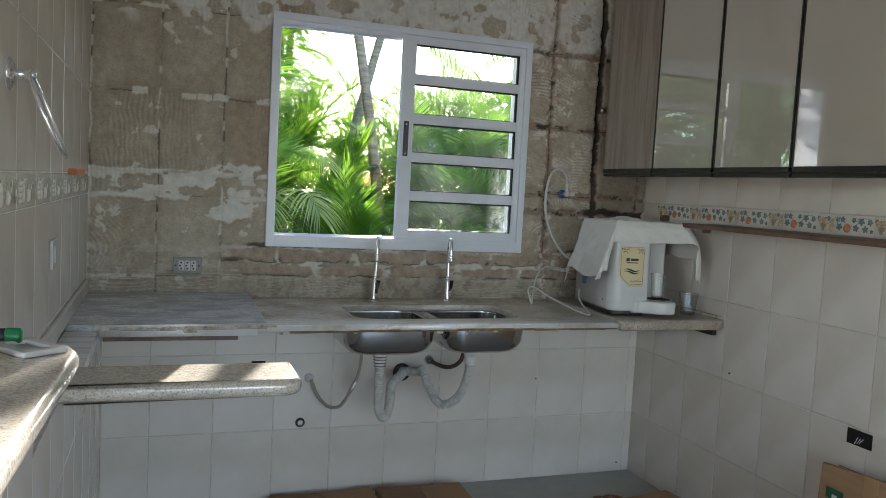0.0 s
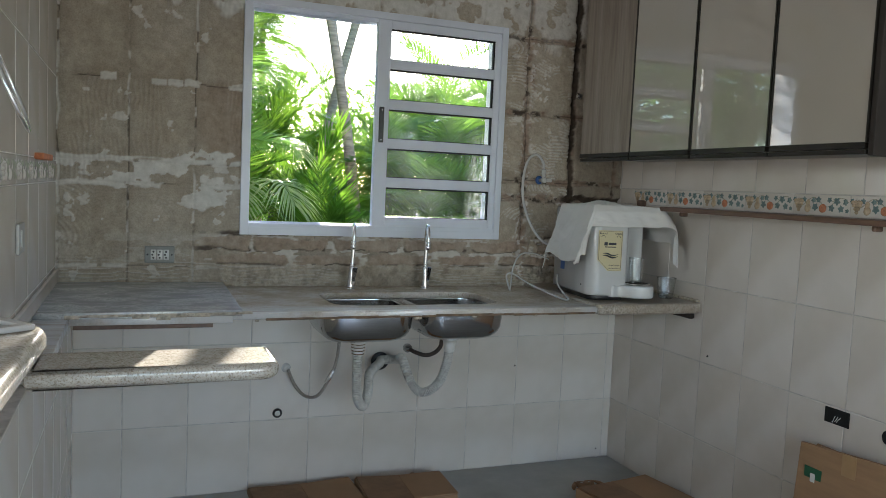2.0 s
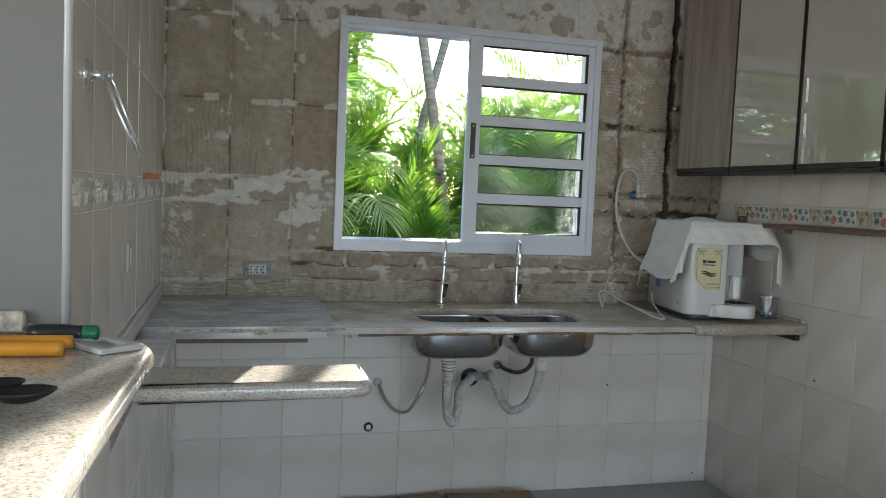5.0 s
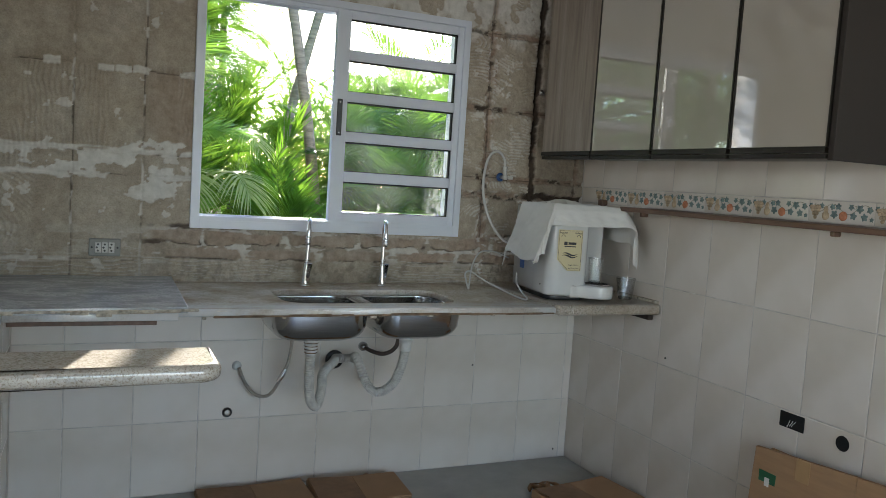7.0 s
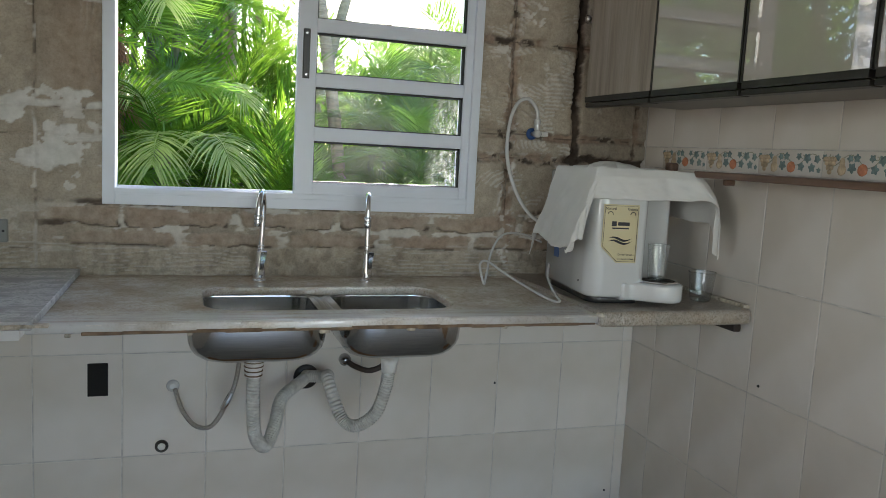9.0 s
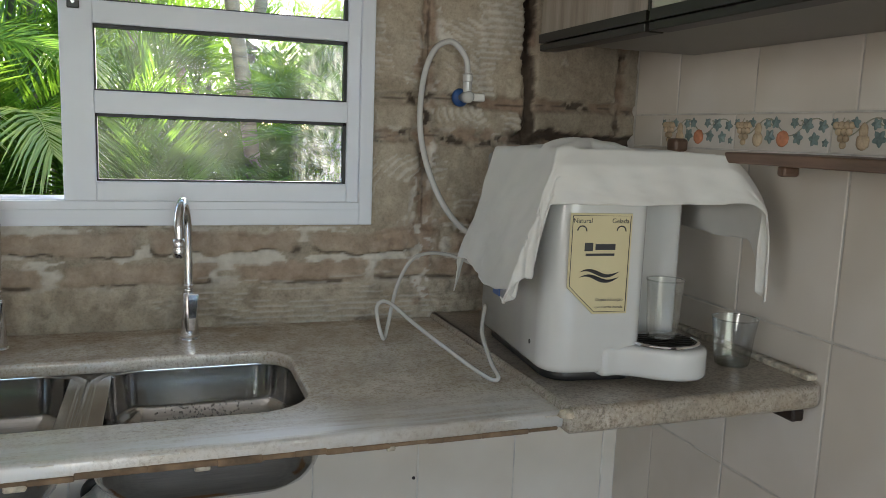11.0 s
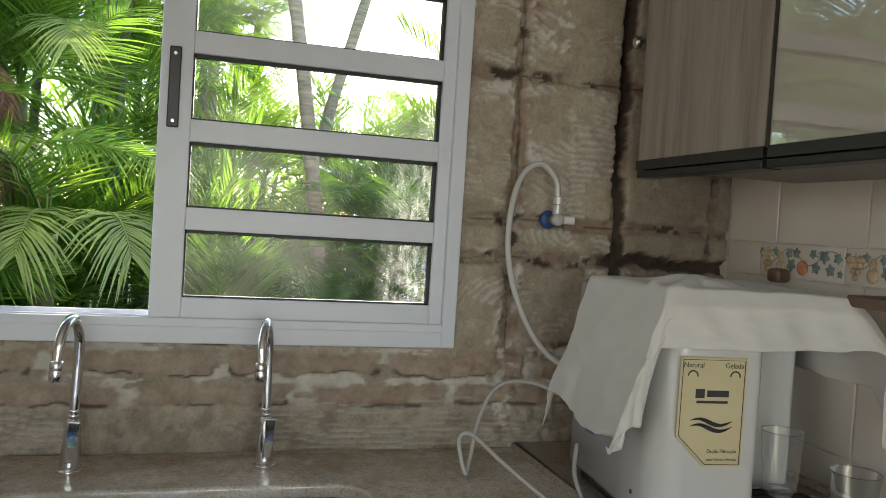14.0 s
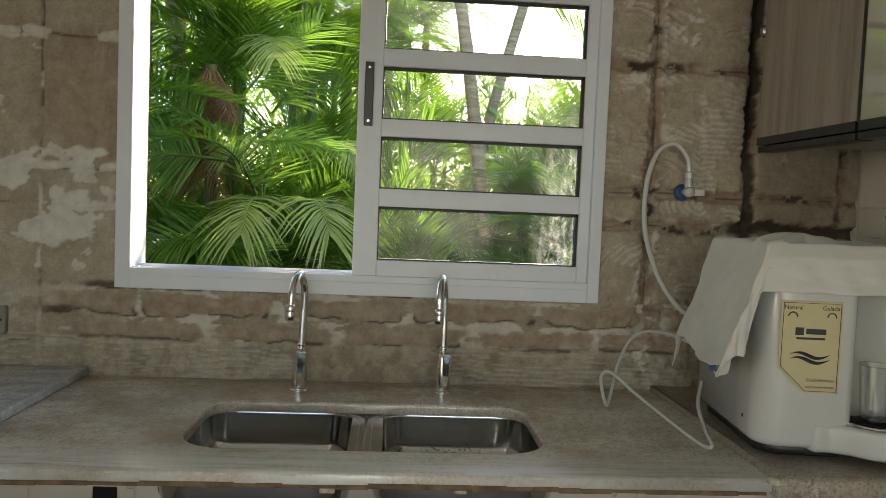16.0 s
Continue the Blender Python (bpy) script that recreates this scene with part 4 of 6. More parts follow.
for k in range(4):
    zr = b1[2] - 0.030 - 0.013 * k
    part("stain_ring", lathe([(0.0225, 0.0), (0.0285 - 0.0012 * k, 0.0008), (0.0285 - 0.0012 * k, 0.0036), (0.0225, 0.0044)], 20, at=(b1[0], b1[1], zr)), M_RUSTEDGE, pipe, "brown stained thread", True)

hose = thing("supply_hose", "braided water hose hanging from the tap to the wall", "hose")
part("hose", tube(spline([(1.00, 3.57, 0.85), (1.008, 3.55, 0.72), (1.00, 3.545, 0.60), (0.975, 3.55, 0.52), (0.93, 3.57, 0.435), (0.882, 3.60, 0.425), (0.842, 3.635, 0.465), (0.818, 3.672, 0.525)], 10), 0.0072, 10), M_HOSE, hose, "", True)
part("coupling", tube([Vector(p) for p in ((0.985, 3.548, 0.545), (0.972, 3.552, 0.515), (0.958, 3.557, 0.490))], lambda u: 0.0085 + 0.003 * (abs(u - 0.5) < 0.3), 12), M_CHROME, hose)
part("wall_flange", turned(lathe([(0.009, 0), (0.020, 0.001), (0.018, 0.006), (0.009, 0.012)], 20), pose(0.812, TILE_Y + 0.001, 0.530, 90)), M_WHITEPLASTIC, hose)
valve = thing("supply_pipe", "dark bent pipe from the wall up to the second tap", "pipe")
part("pipe", tube(spline([(1.362, 3.672, 0.600), (1.385, 3.64, 0.588), (1.43, 3.61, 0.580), (1.475, 3.595, 0.605), (1.49, 3.59, 0.66), (1.485, 3.585, 0.85)], 8), 0.0095, 10), M_DARKHOSE, valve, "", True)
part("elbow", turned(lathe([(0.012, 0), (0.020, 0.001), (0.020, 0.016), (0.014, 0.022), (0.012, 0.03)], 16), pose(1.360, TILE_Y + 0.001, 0.600, 90)), M_STEELTOOL, valve, "stained metal elbow", True)
ring = part("pipe_outlet", turned(lathe([(0.004, 0.003), (0.011, 0.004), (0.013, 0.002), (0.014, 0.006), (0.019, 0.007), (0.021, 0.003), (0.021, 0.0)][::-1], 24), pose(0.780, TILE_Y + 0.0005, 0.332, 90)), M_DARKFRAME)
part("plug", turned(lathe([(0.011, 0.0), (0.012, 0.003), (0.009, 0.006), (0.003, 0.007)], 16), pose(0.780, TILE_Y - 0.003, 0.332, 90)), M_PVC, ring, "pale plug", True)
tagged(ring, "small dark ringed capped pipe outlet in the tiles", "pipe outlet")
hole_box = part("wall_box", box(0.563, 0.622, TILE_Y - 0.002, TILE_Y + 0.01, 0.505, 0.610, 0.002), M_HOLE)
tagged(hole_box, "open black switch box in the tiles", "switch box")
for x, z in ((1.918, 0.745), (1.914, 0.494), (2.400, 0.045)):
    nail = part("nail", turned(lathe([(0.002, 0), (0.0045, 0.002), (0.003, 0.006)], 8), pose(x, TILE_Y + 0.0005, z, 90)), M_BLACK)
    tagged(nail, "dark nail head in the wall tiles", "nail", "nails in the tiles")

# ---- sockets, switch and wall fittings ----
socket = thing("wall_socket", "grey triple wall socket without its cover", "socket")
sx, sz = 0.291, 1.014
part("bracket", box(sx - 0.057, sx + 0.057, WALL_Y - 0.016, WALL_Y + 0.004, sz - 0.034, sz + 0.034, 0.003), M_SOCKET, socket)
for k in (-1, 0, 1):
    m = part("module", box(sx + k * 0.024 - 0.011, sx + k * 0.024 + 0.011, WALL_Y - 0.021, WALL_Y - 0.015, sz - 0.021, sz + 0.021, 0.002), M_WHITEPLASTIC, socket)
    h = bmesh.new()
    for dx, dz in ((0, 0.012), (0, -0.012), (-0.004, 0.0)):
        turned_hole = turned(lathe([(0.0042, 0), (0.0040, 0.0008)], 10), pose(sx + k * 0.024 + dx, WALL_Y - 0.0209, sz + dz, 90))
        me = bpy.data.meshes.new("t")
        turned_hole.to_mesh(me)
        turned_hole.free()
        h.from_mesh(me)
    part("pin_holes", h, M_BLACK, m)
for k in (-1, 1):
    part("screw", turned(lathe([(0.0042, 0), (0.0035, 0.002)], 10), pose(sx + k * 0.046, WALL_Y - 0.016, sz, 90)), M_BLACK, socket)

switch = thing("light_switch", "white light switch on the tiled side wall", "switch")
part("cover", box(LEFT_X + 0.0005, LEFT_X + 0.009, 2.615, 2.725, 1.112, 1.192, 0.003), M_WHITEPLASTIC, switch)
part("rocker", box(LEFT_X + 0.008, LEFT_X + 0.013, 2.645, 2.675, 1.128, 1.175, 0.002), M_WHITEPLASTIC, switch)
towel_ring = thing("towel_ring", "chrome towel ring hanging on the tiled wall", "towel ring")
ry, rz = 2.000, 1.556
part("rosette", turned(lathe([(0.030, 0), (0.030, 0.004), (0.022, 0.010), (0.010, 0.014), (0.009, 0.035), (0.012, 0.038), (0.011, 0.046), (0.004, 0.049)], 24), pose(LEFT_X, ry, rz, 0, 90)), M_CHROME, towel_ring, "", True)
loop = [Vector((LEFT_X + 0.038 + 0.062 * (1 - math.cos(a)) / 2, ry + 0.055 * math.sin(a), rz + 0.002 - 0.152 * (1 - math.cos(a)) / 2)) for a in np.linspace(0, 2 * math.pi, 49)]
part("ring", tube(loop, 0.0042, 10), M_CHROME, towel_ring, "", True)
chip = thing("clay_bracket", "broken terracotta piece sticking out of the border", "fragment")
part("body", box(LEFT_X - 0.002, LEFT_X + 0.026, 3.02, 3.30, 1.366, 1.386, 0.004), M_TERRACOTTA, chip)
part("tip", box(LEFT_X, LEFT_X + 0.018, 3.30, 3.44, 1.370, 1.380, 0.003), M_ROUGHSTONE, chip, "grey broken tip")
part("skirting", box(LEFT_X + 0.0005, LEFT_X + 0.014, LEFT_END + 0.03, 3.69, COUNTER_Z + 0.0225, COUNTER_Z + 0.075, 0.004), M_TILE, wall_west, "white tile skirting")

inlet = thing("water_inlet_tap", "white plastic inlet tap with a blue ring in the wall", "tap")
ix, iz = 2.003, 1.392
part("blue_ring", turned(lathe([(0.006, 0), (0.021, 0.001), (0.019, 0.006), (0.009, 0.010)], 20), pose(ix, WALL_Y - 0.002, iz, 90)), M_BLUE, inlet, "blue plastic ring", True)
part("body", turned(lathe([(0.008, 0), (0.0085, 0.03), (0.013, 0.033), (0.013, 0.055), (0.009, 0.060)], 16), pose(ix, WALL_Y - 0.004, iz, 90)), M_WHITEPLASTIC, inlet, "", True)
part("knob", turned(box(-0.006, 0.034, -0.007, 0.007, -0.009, 0.009, 0.003), pose(ix + 0.006, WALL_Y - 0.048, iz, 0, 0, -8)), M_WHITEPLASTIC, inlet)
part("nut", lathe([(0.008, 0), (0.010, 0.004), (0.0095, 0.022), (0.0115, 0.024), (0.0115, 0.038), (0.008, 0.042)], 12, at=(ix, WALL_Y - 0.046, iz + 0.010)), M_WHITEPLASTIC, inlet)
tubing = thing("water_tube", "white plastic water tube looping down to the dispenser", "tube")
part("tube", tube(spline([(ix, WALL_Y - 0.046, iz + 0.045), (ix - 0.006, WALL_Y - 0.045, iz + 0.085), (ix - 0.040, WALL_Y - 0.042, iz + 0.118), (ix - 0.080, WALL_Y - 0.04, iz + 0.095), (ix - 0.105, WALL_Y - 0.045, iz + 0.02), (ix - 0.108, WALL_Y - 0.055, iz - 0.09), (ix - 0.082, WALL_Y - 0.085, iz - 0.20), (ix - 0.035, WALL_Y - 0.12, iz - 0.28), (ix + 0.03, WALL_Y - 0.15, iz - 0.315)], 10), 0.0065, 10), M_WHITEPLASTIC, tubing, "", True)
hook = part("wall_hook", turned(lathe([(0.016, 0), (0.017, 0.004), (0.013, 0.012), (0.006, 0.016)], 18), pose(2.195, WALL_Y - 0.002, 1.806, 90)), M_CHROME)
tagged(hook, "round metal hook plate in the bare wall", "hook")

# ---- hanging cabinet ----
CX, CY0, CY1, CZ0, CZ1 = 2.107, 1.945, 3.490, 1.500, 2.36
cabinet = thing("hanging_cabinet", "hanging kitchen cabinet with glossy taupe doors and dark frames", "cabinet")
part("bottom_panel", box(CX + 0.004, RIGHT_X - 0.002, CY0 + 0.018, CY1, CZ0, CZ0 + 0.018), M_CABIN, cabinet)
part("top_panel", box(CX + 0.004, RIGHT_X - 0.002, CY0 + 0.018, CY1, CZ1 - 0.018, CZ1), M_CABIN, cabinet)
part("side_panel", box(CX + 0.004, RIGHT_X - 0.002, CY1 - 0.018, CY1, CZ0 + 0.018, CZ1 - 0.018), M_CABIN, cabinet)
part("back_panel", box(RIGHT_X - 0.012, RIGHT_X - 0.003, CY0 + 0.018, CY1 - 0.018, CZ0 + 0.018, CZ1 - 0.018), M_CABIN, cabinet)
part("end_panel", box(CX - 0.018, RIGHT_X - 0.002, CY0, CY0 + 0.018, CZ0 - 0.022, CZ1, 0.001), M_CABDARK, cabinet, "dark wood end panel")
DOORS = [(3.109, 3.488), (2.724, 3.105), (2.340, 2.720), (1.966, 2.336)]
for k, (a, b) in enumerate(DOORS):
    door = part("door", box(CX - 0.018, CX, a + 0.002, b - 0.002, CZ0 + 0.016, CZ1 - 0.004, 0.001), M_WOOD if k == 0 else M_DOOR, cabinet, "taupe wood grain door" if k == 0 else "glossy taupe glass door")
    g = bmesh.new()
    if k:
        for y in (a, b - 0.006):
            box(CX - 0.021, CX + 0.002, y, y + 0.006, CZ0 + 0.014, CZ1 - 0.002, bm=g)
    box(CX - 0.021, CX + 0.002, a + 0.006 * bool(k), b - 0.006 * bool(k), CZ0 - 0.002, CZ0 + 0.0155, bm=g)
    part("door_frame", g, M_DARKFRAME, door, "dark metal edge profile")
    part("handle", box(CX - 0.020, CX + 0.018, a + 0.004, b - 0.004, CZ0 - 0.018, CZ0 - 0.0045, 0.002), M_DARKFRAME, door, "dark grip rail under the door")

shelf = thing("wall_shelf", "narrow brown wooden shelf on the tiled wall", "shelf")
part("board", box(2.257, RIGHT_X - 0.002, 0.6, 3.105, 1.278, 1.2965, 0.003), M_SHELF, shelf)
for y in (3.02, 2.1, 1.1):
    arm = box(2.30, 2.335, y - 0.008, y + 0.008, 1.260, 1.2785, 0.005)
    part("bracket", arm, M_SHELF, shelf)
knob = part("wooden_block", box(2.432, RIGHT_X - 0.001, 3.485, 3.52, 1.288, 1.318, 0.008), M_SHELF)
tagged(knob, "small brown wooden block fixed to the wall", "block")

# ---- water dispenser with its towel ----
disp = thing("water_dispenser", "white plastic water dispenser standing on the end slab", "water dispenser", (1.958, 3.140, COUNTER_Z + 0.011))
front = [(0.0, 0.355), (0.0, 0.05)] + [(0.05 - 0.05 * math.cos(a), 0.05 - 0.05 * math.sin(a)) for a in np.linspace(0.1, math.pi / 2, 9)] + [(0.155, -0.004)] + [(0.155 + 0.02 * math.sin(a), 0.016 - 0.02 * math.cos(a)) for a in np.linspace(0.2, math.pi / 2, 6)] + [(0.176, 0.055), (0.186, 0.075), (0.275, 0.082)] + [(0.275 + 0.018 * math.sin(a), 0.10 - 0.018 * math.cos(a)) for a in np.linspace(0.2, math.pi / 2, 5)] + [(0.293, 0.355)]
part("housing", plate([front], 0.020, 0.385, 0.012, 4), M_WHITEPLASTIC, disp, "", True)
part("foot_plate", plate([[(x * 0.88 + 0.018, y * 0.88 + 0.025) for x, y in front]], 0.0, 0.0195, 0.003, 1), M_BLACK, disp, "black foot")
trayline = [(0.10, 0.09), (0.10, 0.002), (0.135, -0.004), (0.165, -0.018), (0.19, -0.038), (0.225, -0.052), (0.258, -0.052), (0.283, -0.036), (0.293, -0.005), (0.294, 0.09)]
trayline = [(p.x, p.y) for p in spline([(x, y, 0) for x, y in trayline], 4)]
part("tray_base", plate([trayline], 0.014, 0.069, 0.010, 4), M_WHITEPLASTIC, disp, "", True)
grate = part("drip_tray", plate([[(0.222 + 0.058 * math.cos(a), 0.002 + 0.048 * math.sin(a)) for a in np.linspace(0, 2 * math.pi, 33)[:-1]]], 0.0695, 0.0745, 0.002, 2), M_DARKFRAME, disp, "dark slotted drip tray")
for k in range(-3, 4):
    w = 0.050 * math.sqrt(max(0.02, 1 - (k / 4) ** 2))
    part("slat", box(0.222 - w, 0.222 + w, 0.002 + k * 0.0115 - 0.002, 0.002 + k * 0.0115 + 0.002, 0.0745, 0.0772, 0.001, seg=1), M_DARKFRAME, grate)
part("rim", tube([Vector((0.222 + 0.060 * math.cos(a), 0.002 + 0.050 * math.sin(a), 0.0735)) for a in np.linspace(math.pi * 0.95, 2.06 * math.pi, 25)], 0.003, 8), M_CHROME, disp)
lab = [(0.029, 0.296), (0.141, 0.296), (0.141, 0.126), (0.078, 0.126), (0.029, 0.172)]
upright = Matrix.Rotation(math.pi / 2, 4, "X")
lb = plate([[(x, z) for x, z in lab]], 0.0, 0.002, 0.0008, 1)
label_plate = part("label", turned(lb, Matrix.Translation((0, -0.0035, 0)) @ upright), M_CREAM, disp, "cream front label with dark print")
rimline = [Vector((x, -0.0062, z)) for x, z in [(0.033, 0.292), (0.137, 0.292), (0.137, 0.130), (0.080, 0.130), (0.033, 0.174), (0.033, 0.292)]]
part("border_line", tube(rimline, 0.0006, 4), M_INK, label_plate)
on = lambda x, z: Matrix.Translation((x, -0.0058, z)) @ upright
writing("word", "Natural", 0.0112, on(0.051, 0.280), M_INK, label_plate)
writing("word", "Gelada", 0.0112, on(0.119, 0.280), M_INK, label_plate)
writing("word", "Dupla Filtração", 0.0082, on(0.107, 0.148), M_INK, label_plate)
writing("word", "com Carvão Ativado", 0.0062, on(0.107, 0.136), M_INK, label_plate)
for x in (0.050, 0.121):
    arc = [Vector((x + 0.008 * math.cos(a), -0.0062, 0.267 + 0.008 * math.sin(a))) for a in np.linspace(-0.1, math.pi, 12)]
    part("arrow", tube(arc, 0.0011, 5), M_INK, label_plate)
for x, z, w, h in ((0.064, 0.240, 0.015, 0.014), (0.094, 0.240, 0.036, 0.010), (0.085, 0.227, 0.052, 0.004)):
    part("print_bar", box(x - w / 2, x + w / 2, -0.0064, -0.0056, z - h / 2, z + h / 2), M_INK, label_plate)
for k in range(2):
    wave = [Vector((0.050 + 0.072 * u, -0.0062, 0.196 - 0.009 * k + 0.005 * math.sin(u * 2 * math.pi + 0.4))) for u in np.linspace(0, 1, 17)]
    part("wave", tube(wave, lambda u: 0.0002 + 0.0034 * math.sin(math.pi * u), 6), M_INK, label_plate)
part("rating_plate", box(-0.0012, 0.0008, 0.245, 0.285, 0.105, 0.150), M_BLUE, disp, "small blue rating plate")
part("side_hole", turned(lathe([(0.004, 0), (0.0038, 0.0012)], 10), pose(0.0002, 0.075, 0.060, 0, -90)), M_BLACK, disp)
disp.rotation_euler = (0, 0, radians(-5))


def towel():
    """A white cloth thrown over the dispenser: flat on top, hanging with folds at the sides."""
    nu, nv = 150, 120
    x0, x1, y0, y1, top = -0.004, 0.300, -0.010, 0.296, 0.389
    U, V = np.meshgrid(np.linspace(-0.252, 0.495, nu), np.linspace(-0.228, 0.42, nv))
    cu, cv = np.clip(U, x0, x1), np.clip(V, y0, y1)
    left, rightd, frontd, back = np.maximum(x0 - U, 0), np.maximum(U - x1, 0), np.maximum(y0 - V, 0), np.maximum(V - y1, 0)
    n = fbm(U, V, 7, 301, 3) - 0.5
    over = np.clip(rightd, 0, 0.086)
    hang = np.maximum(rightd - 0.086, 0)
    # how much of the front edge hangs: long beside the label, short above it
    share = 0.40 + 0.56 * (1 - step(-0.035, 0.020, U + 0.16 * frontd)) - 0.27 * step(0.29, 0.40, U)
    fd, ld = frontd * share, left * (1.0 - 0.05 * step(0.1, 0.30, V))
    drop = np.minimum((fd ** 6 + ld ** 6) ** (1 / 6), 0.246 + 0.012 * np.sin(U * 30 + V * 24))
    fold = 0.0016 * np.sin(U * 44 + 0.8) + 0.004 * np.sin(U * 19) + 0.002 * np.sin(U * 90 + V * 20)
    X = cu - 0.27 * ld - 0.12 * fd * (left > 0) - (left > 0) * 0.018 * np.sin(V * 21 + 9 * n) * ld + 0.97 * over + 0.05 * hang
    X += 0.007 * np.sin(V * 26) * step(0.0, 0.06, hang)
    Y = cv - 0.014 * np.clip(fd * 40, 0, 1) - 0.08 * fd - fold * np.clip(fd * 22, 0, 1) + 0.2 * back
    Z = top - 0.955 * drop - 0.075 * (over / 0.086) ** 1.6 - hang * (0.66 + 0.75 * (1 - step(-0.05, 0.04, V))) - 0.93 * back * 0.6
    ridge = 0.016 * np.exp(-((U - 0.02 - 0.9 * V) / 0.016) ** 2) * step(-0.05, 0.05, V) * (1 - step(0.10, 0.22, V))
    ridge = np.maximum(ridge, 0.013 * np.exp(-((U - 0.13 + 0.7 * V) / 0.012) ** 2) * step(0.0, 0.05, V) * (1 - step(0.08, 0.18, V)))
    ridge = np.maximum(ridge, 0.017 * np.exp(-((V - 0.045 - 0.35 * U + 1.2 * U * U) / 0.013) ** 2) * step(-0.03, 0.03, U) * (1 - step(0.12, 0.2, U)))
    crumple = np.abs(fbm(U + 0.4 * V, V - 0.3 * U, 11, 311, 3) - 0.5)
    Z += ridge + n * 0.014 + 0.008 - 0.020 * np.clip(0.10 - crumple, 0, 1) * step(0.02, 0.08, V)
    m2 = fbm(U + 0.3 * V, V, 13, 331, 3) - 0.5
    Y += n * 0.012 + m2 * 0.012 * np.clip(fd * 12, 0, 1)
    X += n * 0.010 + m2 * 0.014 * np.clip(ld * 10, 0, 1)
    co = np.stack([X, Y, Z], -1).reshape(-1, 3).tolist()
    faces = []
    for j in range(nv - 1):
        for i in range(nu - 1):
            a = j * nu + i
            faces.append((a, a + 1, a + nu + 1, a + nu))
    me = bpy.data.meshes.new("dish_towel")
    me.from_pydata(co, [], faces)
    me.polygons.foreach_set("use_smooth", [True] * len(faces))
    ob = part("dish_towel", me, M_CLOTH)
    ob.matrix_world = pose(1.958, 3.140, COUNTER_Z + 0.011, 0, 0, -5)
    mod = ob.modifiers.new("thickness", "SOLIDIFY")
    mod.thickness, mod.offset = 0.0022, 1.0
    return tagged(ob, "white cotton dish towel draped over the dispenser", "towel")


towel()

cable = thing("power_cable", "white power cable lying in a loop on the worktop", "cable")
cz = COUNTER_Z + 0.004
part("cable", tube(spline([(2.02, 3.60, 1.02), (1.95, 3.62, 1.045), (1.88, 3.62, 1.04), (1.835, 3.60, 0.985), (1.80, 3.55, 0.905), (1.785, 3.525, cz), (1.775, 3.53, cz + 0.03), (1.775, 3.545, cz + 0.065), (1.795, 3.53, cz + 0.075), (1.83, 3.45, cz + 0.045), (1.87, 3.33, cz + 0.015), (1.895, 3.235, cz), (1.908, 3.215, cz + 0.004), (1.915, 3.27, cz + 0.02), (1.935, 3.36, cz + 0.05), (1.965, 3.42, cz + 0.085)], 10), 0.0042, 9), M_WHITEPLASTIC, cable, "", True)


def tumbler(at, r0, r1, h, label):
    g = thing("drinking_glass", label, "glass", at)
    prof = [(r0 * 0.9, 0.0), (r0, 0.004)] + [(r0 + (r1 - r0) * u, h * u) for u in (0.12, 0.25, 0.38, 0.52, 0.75, 1.0)]
    bm = lathe(prof, 56, cap=False)
    for v in bm.verts:
        if 0.003 < v.co.z < h * 0.5:
            v.co.xy *= 1 + 0.035 * math.cos(14 * math.atan2(v.co.y, v.co.x))
    part("bowl", bm, M_TUMBLER, g, "", True)
    part("base", lathe([(r0 * 0.3, 0.0005), (r0 * 0.93, 0.002), (r0 * 0.93, 0.010), (r0 * 0.4, 0.013)], 28), M_TUMBLER, g, "thick glass base", True)
    part("rim", tube([Vector((r1 * math.cos(t), r1 * math.sin(t), h)) for t in np.linspace(0, 2 * math.pi, 41)], 0.0011, 6), M_TUMBLER, g, "rounded glass rim", True)
    return g


tumbler((2.172, 3.122, COUNTER_Z + 0.011 + 0.0774), 0.024, 0.032, 0.105, "clear ribbed drinking glass standing on the drip tray")
tumbler((2.375, 3.178, COUNTER_Z + 0.0115), 0.030, 0.042, 0.092, "clear faceted glass standing empty on the slab")

# ---- things on the bar ----
bz = BAR_Z + 0.0005
plate_cover = thing("socket_cover", "loose white socket cover plate lying on the bar", "cover plate", (-0.018, 1.775, bz))
part("plate", plate([rounded(-0.040, 0.040, -0.058, 0.058, 0.006, 4), rounded(-0.018, 0.018, -0.036, 0.036, 0.002, 3)], 0.0, 0.010, 0.003, 2), M_WHITEPLASTIC, plate_cover)
part("inner_grid", box(-0.0178, 0.0178, -0.0358, 0.0358, 0.001, 0.004), M_SOCKET, plate_cover, "grey inner grid")
plate_cover.rotation_euler = (0, 0, radians(38))
driver = thing("screwdriver", "screwdriver with a black and green handle on the bar", "screwdriver", (-0.135, 1.823, bz + 0.0165))
lay = lambda bm: turned(bm, pose(0, 0, 0, 0, 90))
part("grip", lay(lathe([(0.006, -0.012), (0.014, -0.008), (0.016, 0.01), (0.0155, 0.05), (0.0135, 0.07), (0.0145, 0.078)], 16)), M_BLACK, driver, "", True)
part("cap", lay(lathe([(0.0145, 0.078), (0.0150, 0.082), (0.0145, 0.100), (0.011, 0.104)], 16)), M_GREEN, driver, "green translucent handle end", True)
part("blade", lay(lathe([(0.003, -0.13), (0.003, -0.01)], 10)), M_STEELTOOL, driver)
driver.rotation_euler = (0, 0, radians(-4))
pliers = thing("pliers", "pair of pliers with amber handles lying on the bar", "pliers", (-0.20, 1.735, bz))
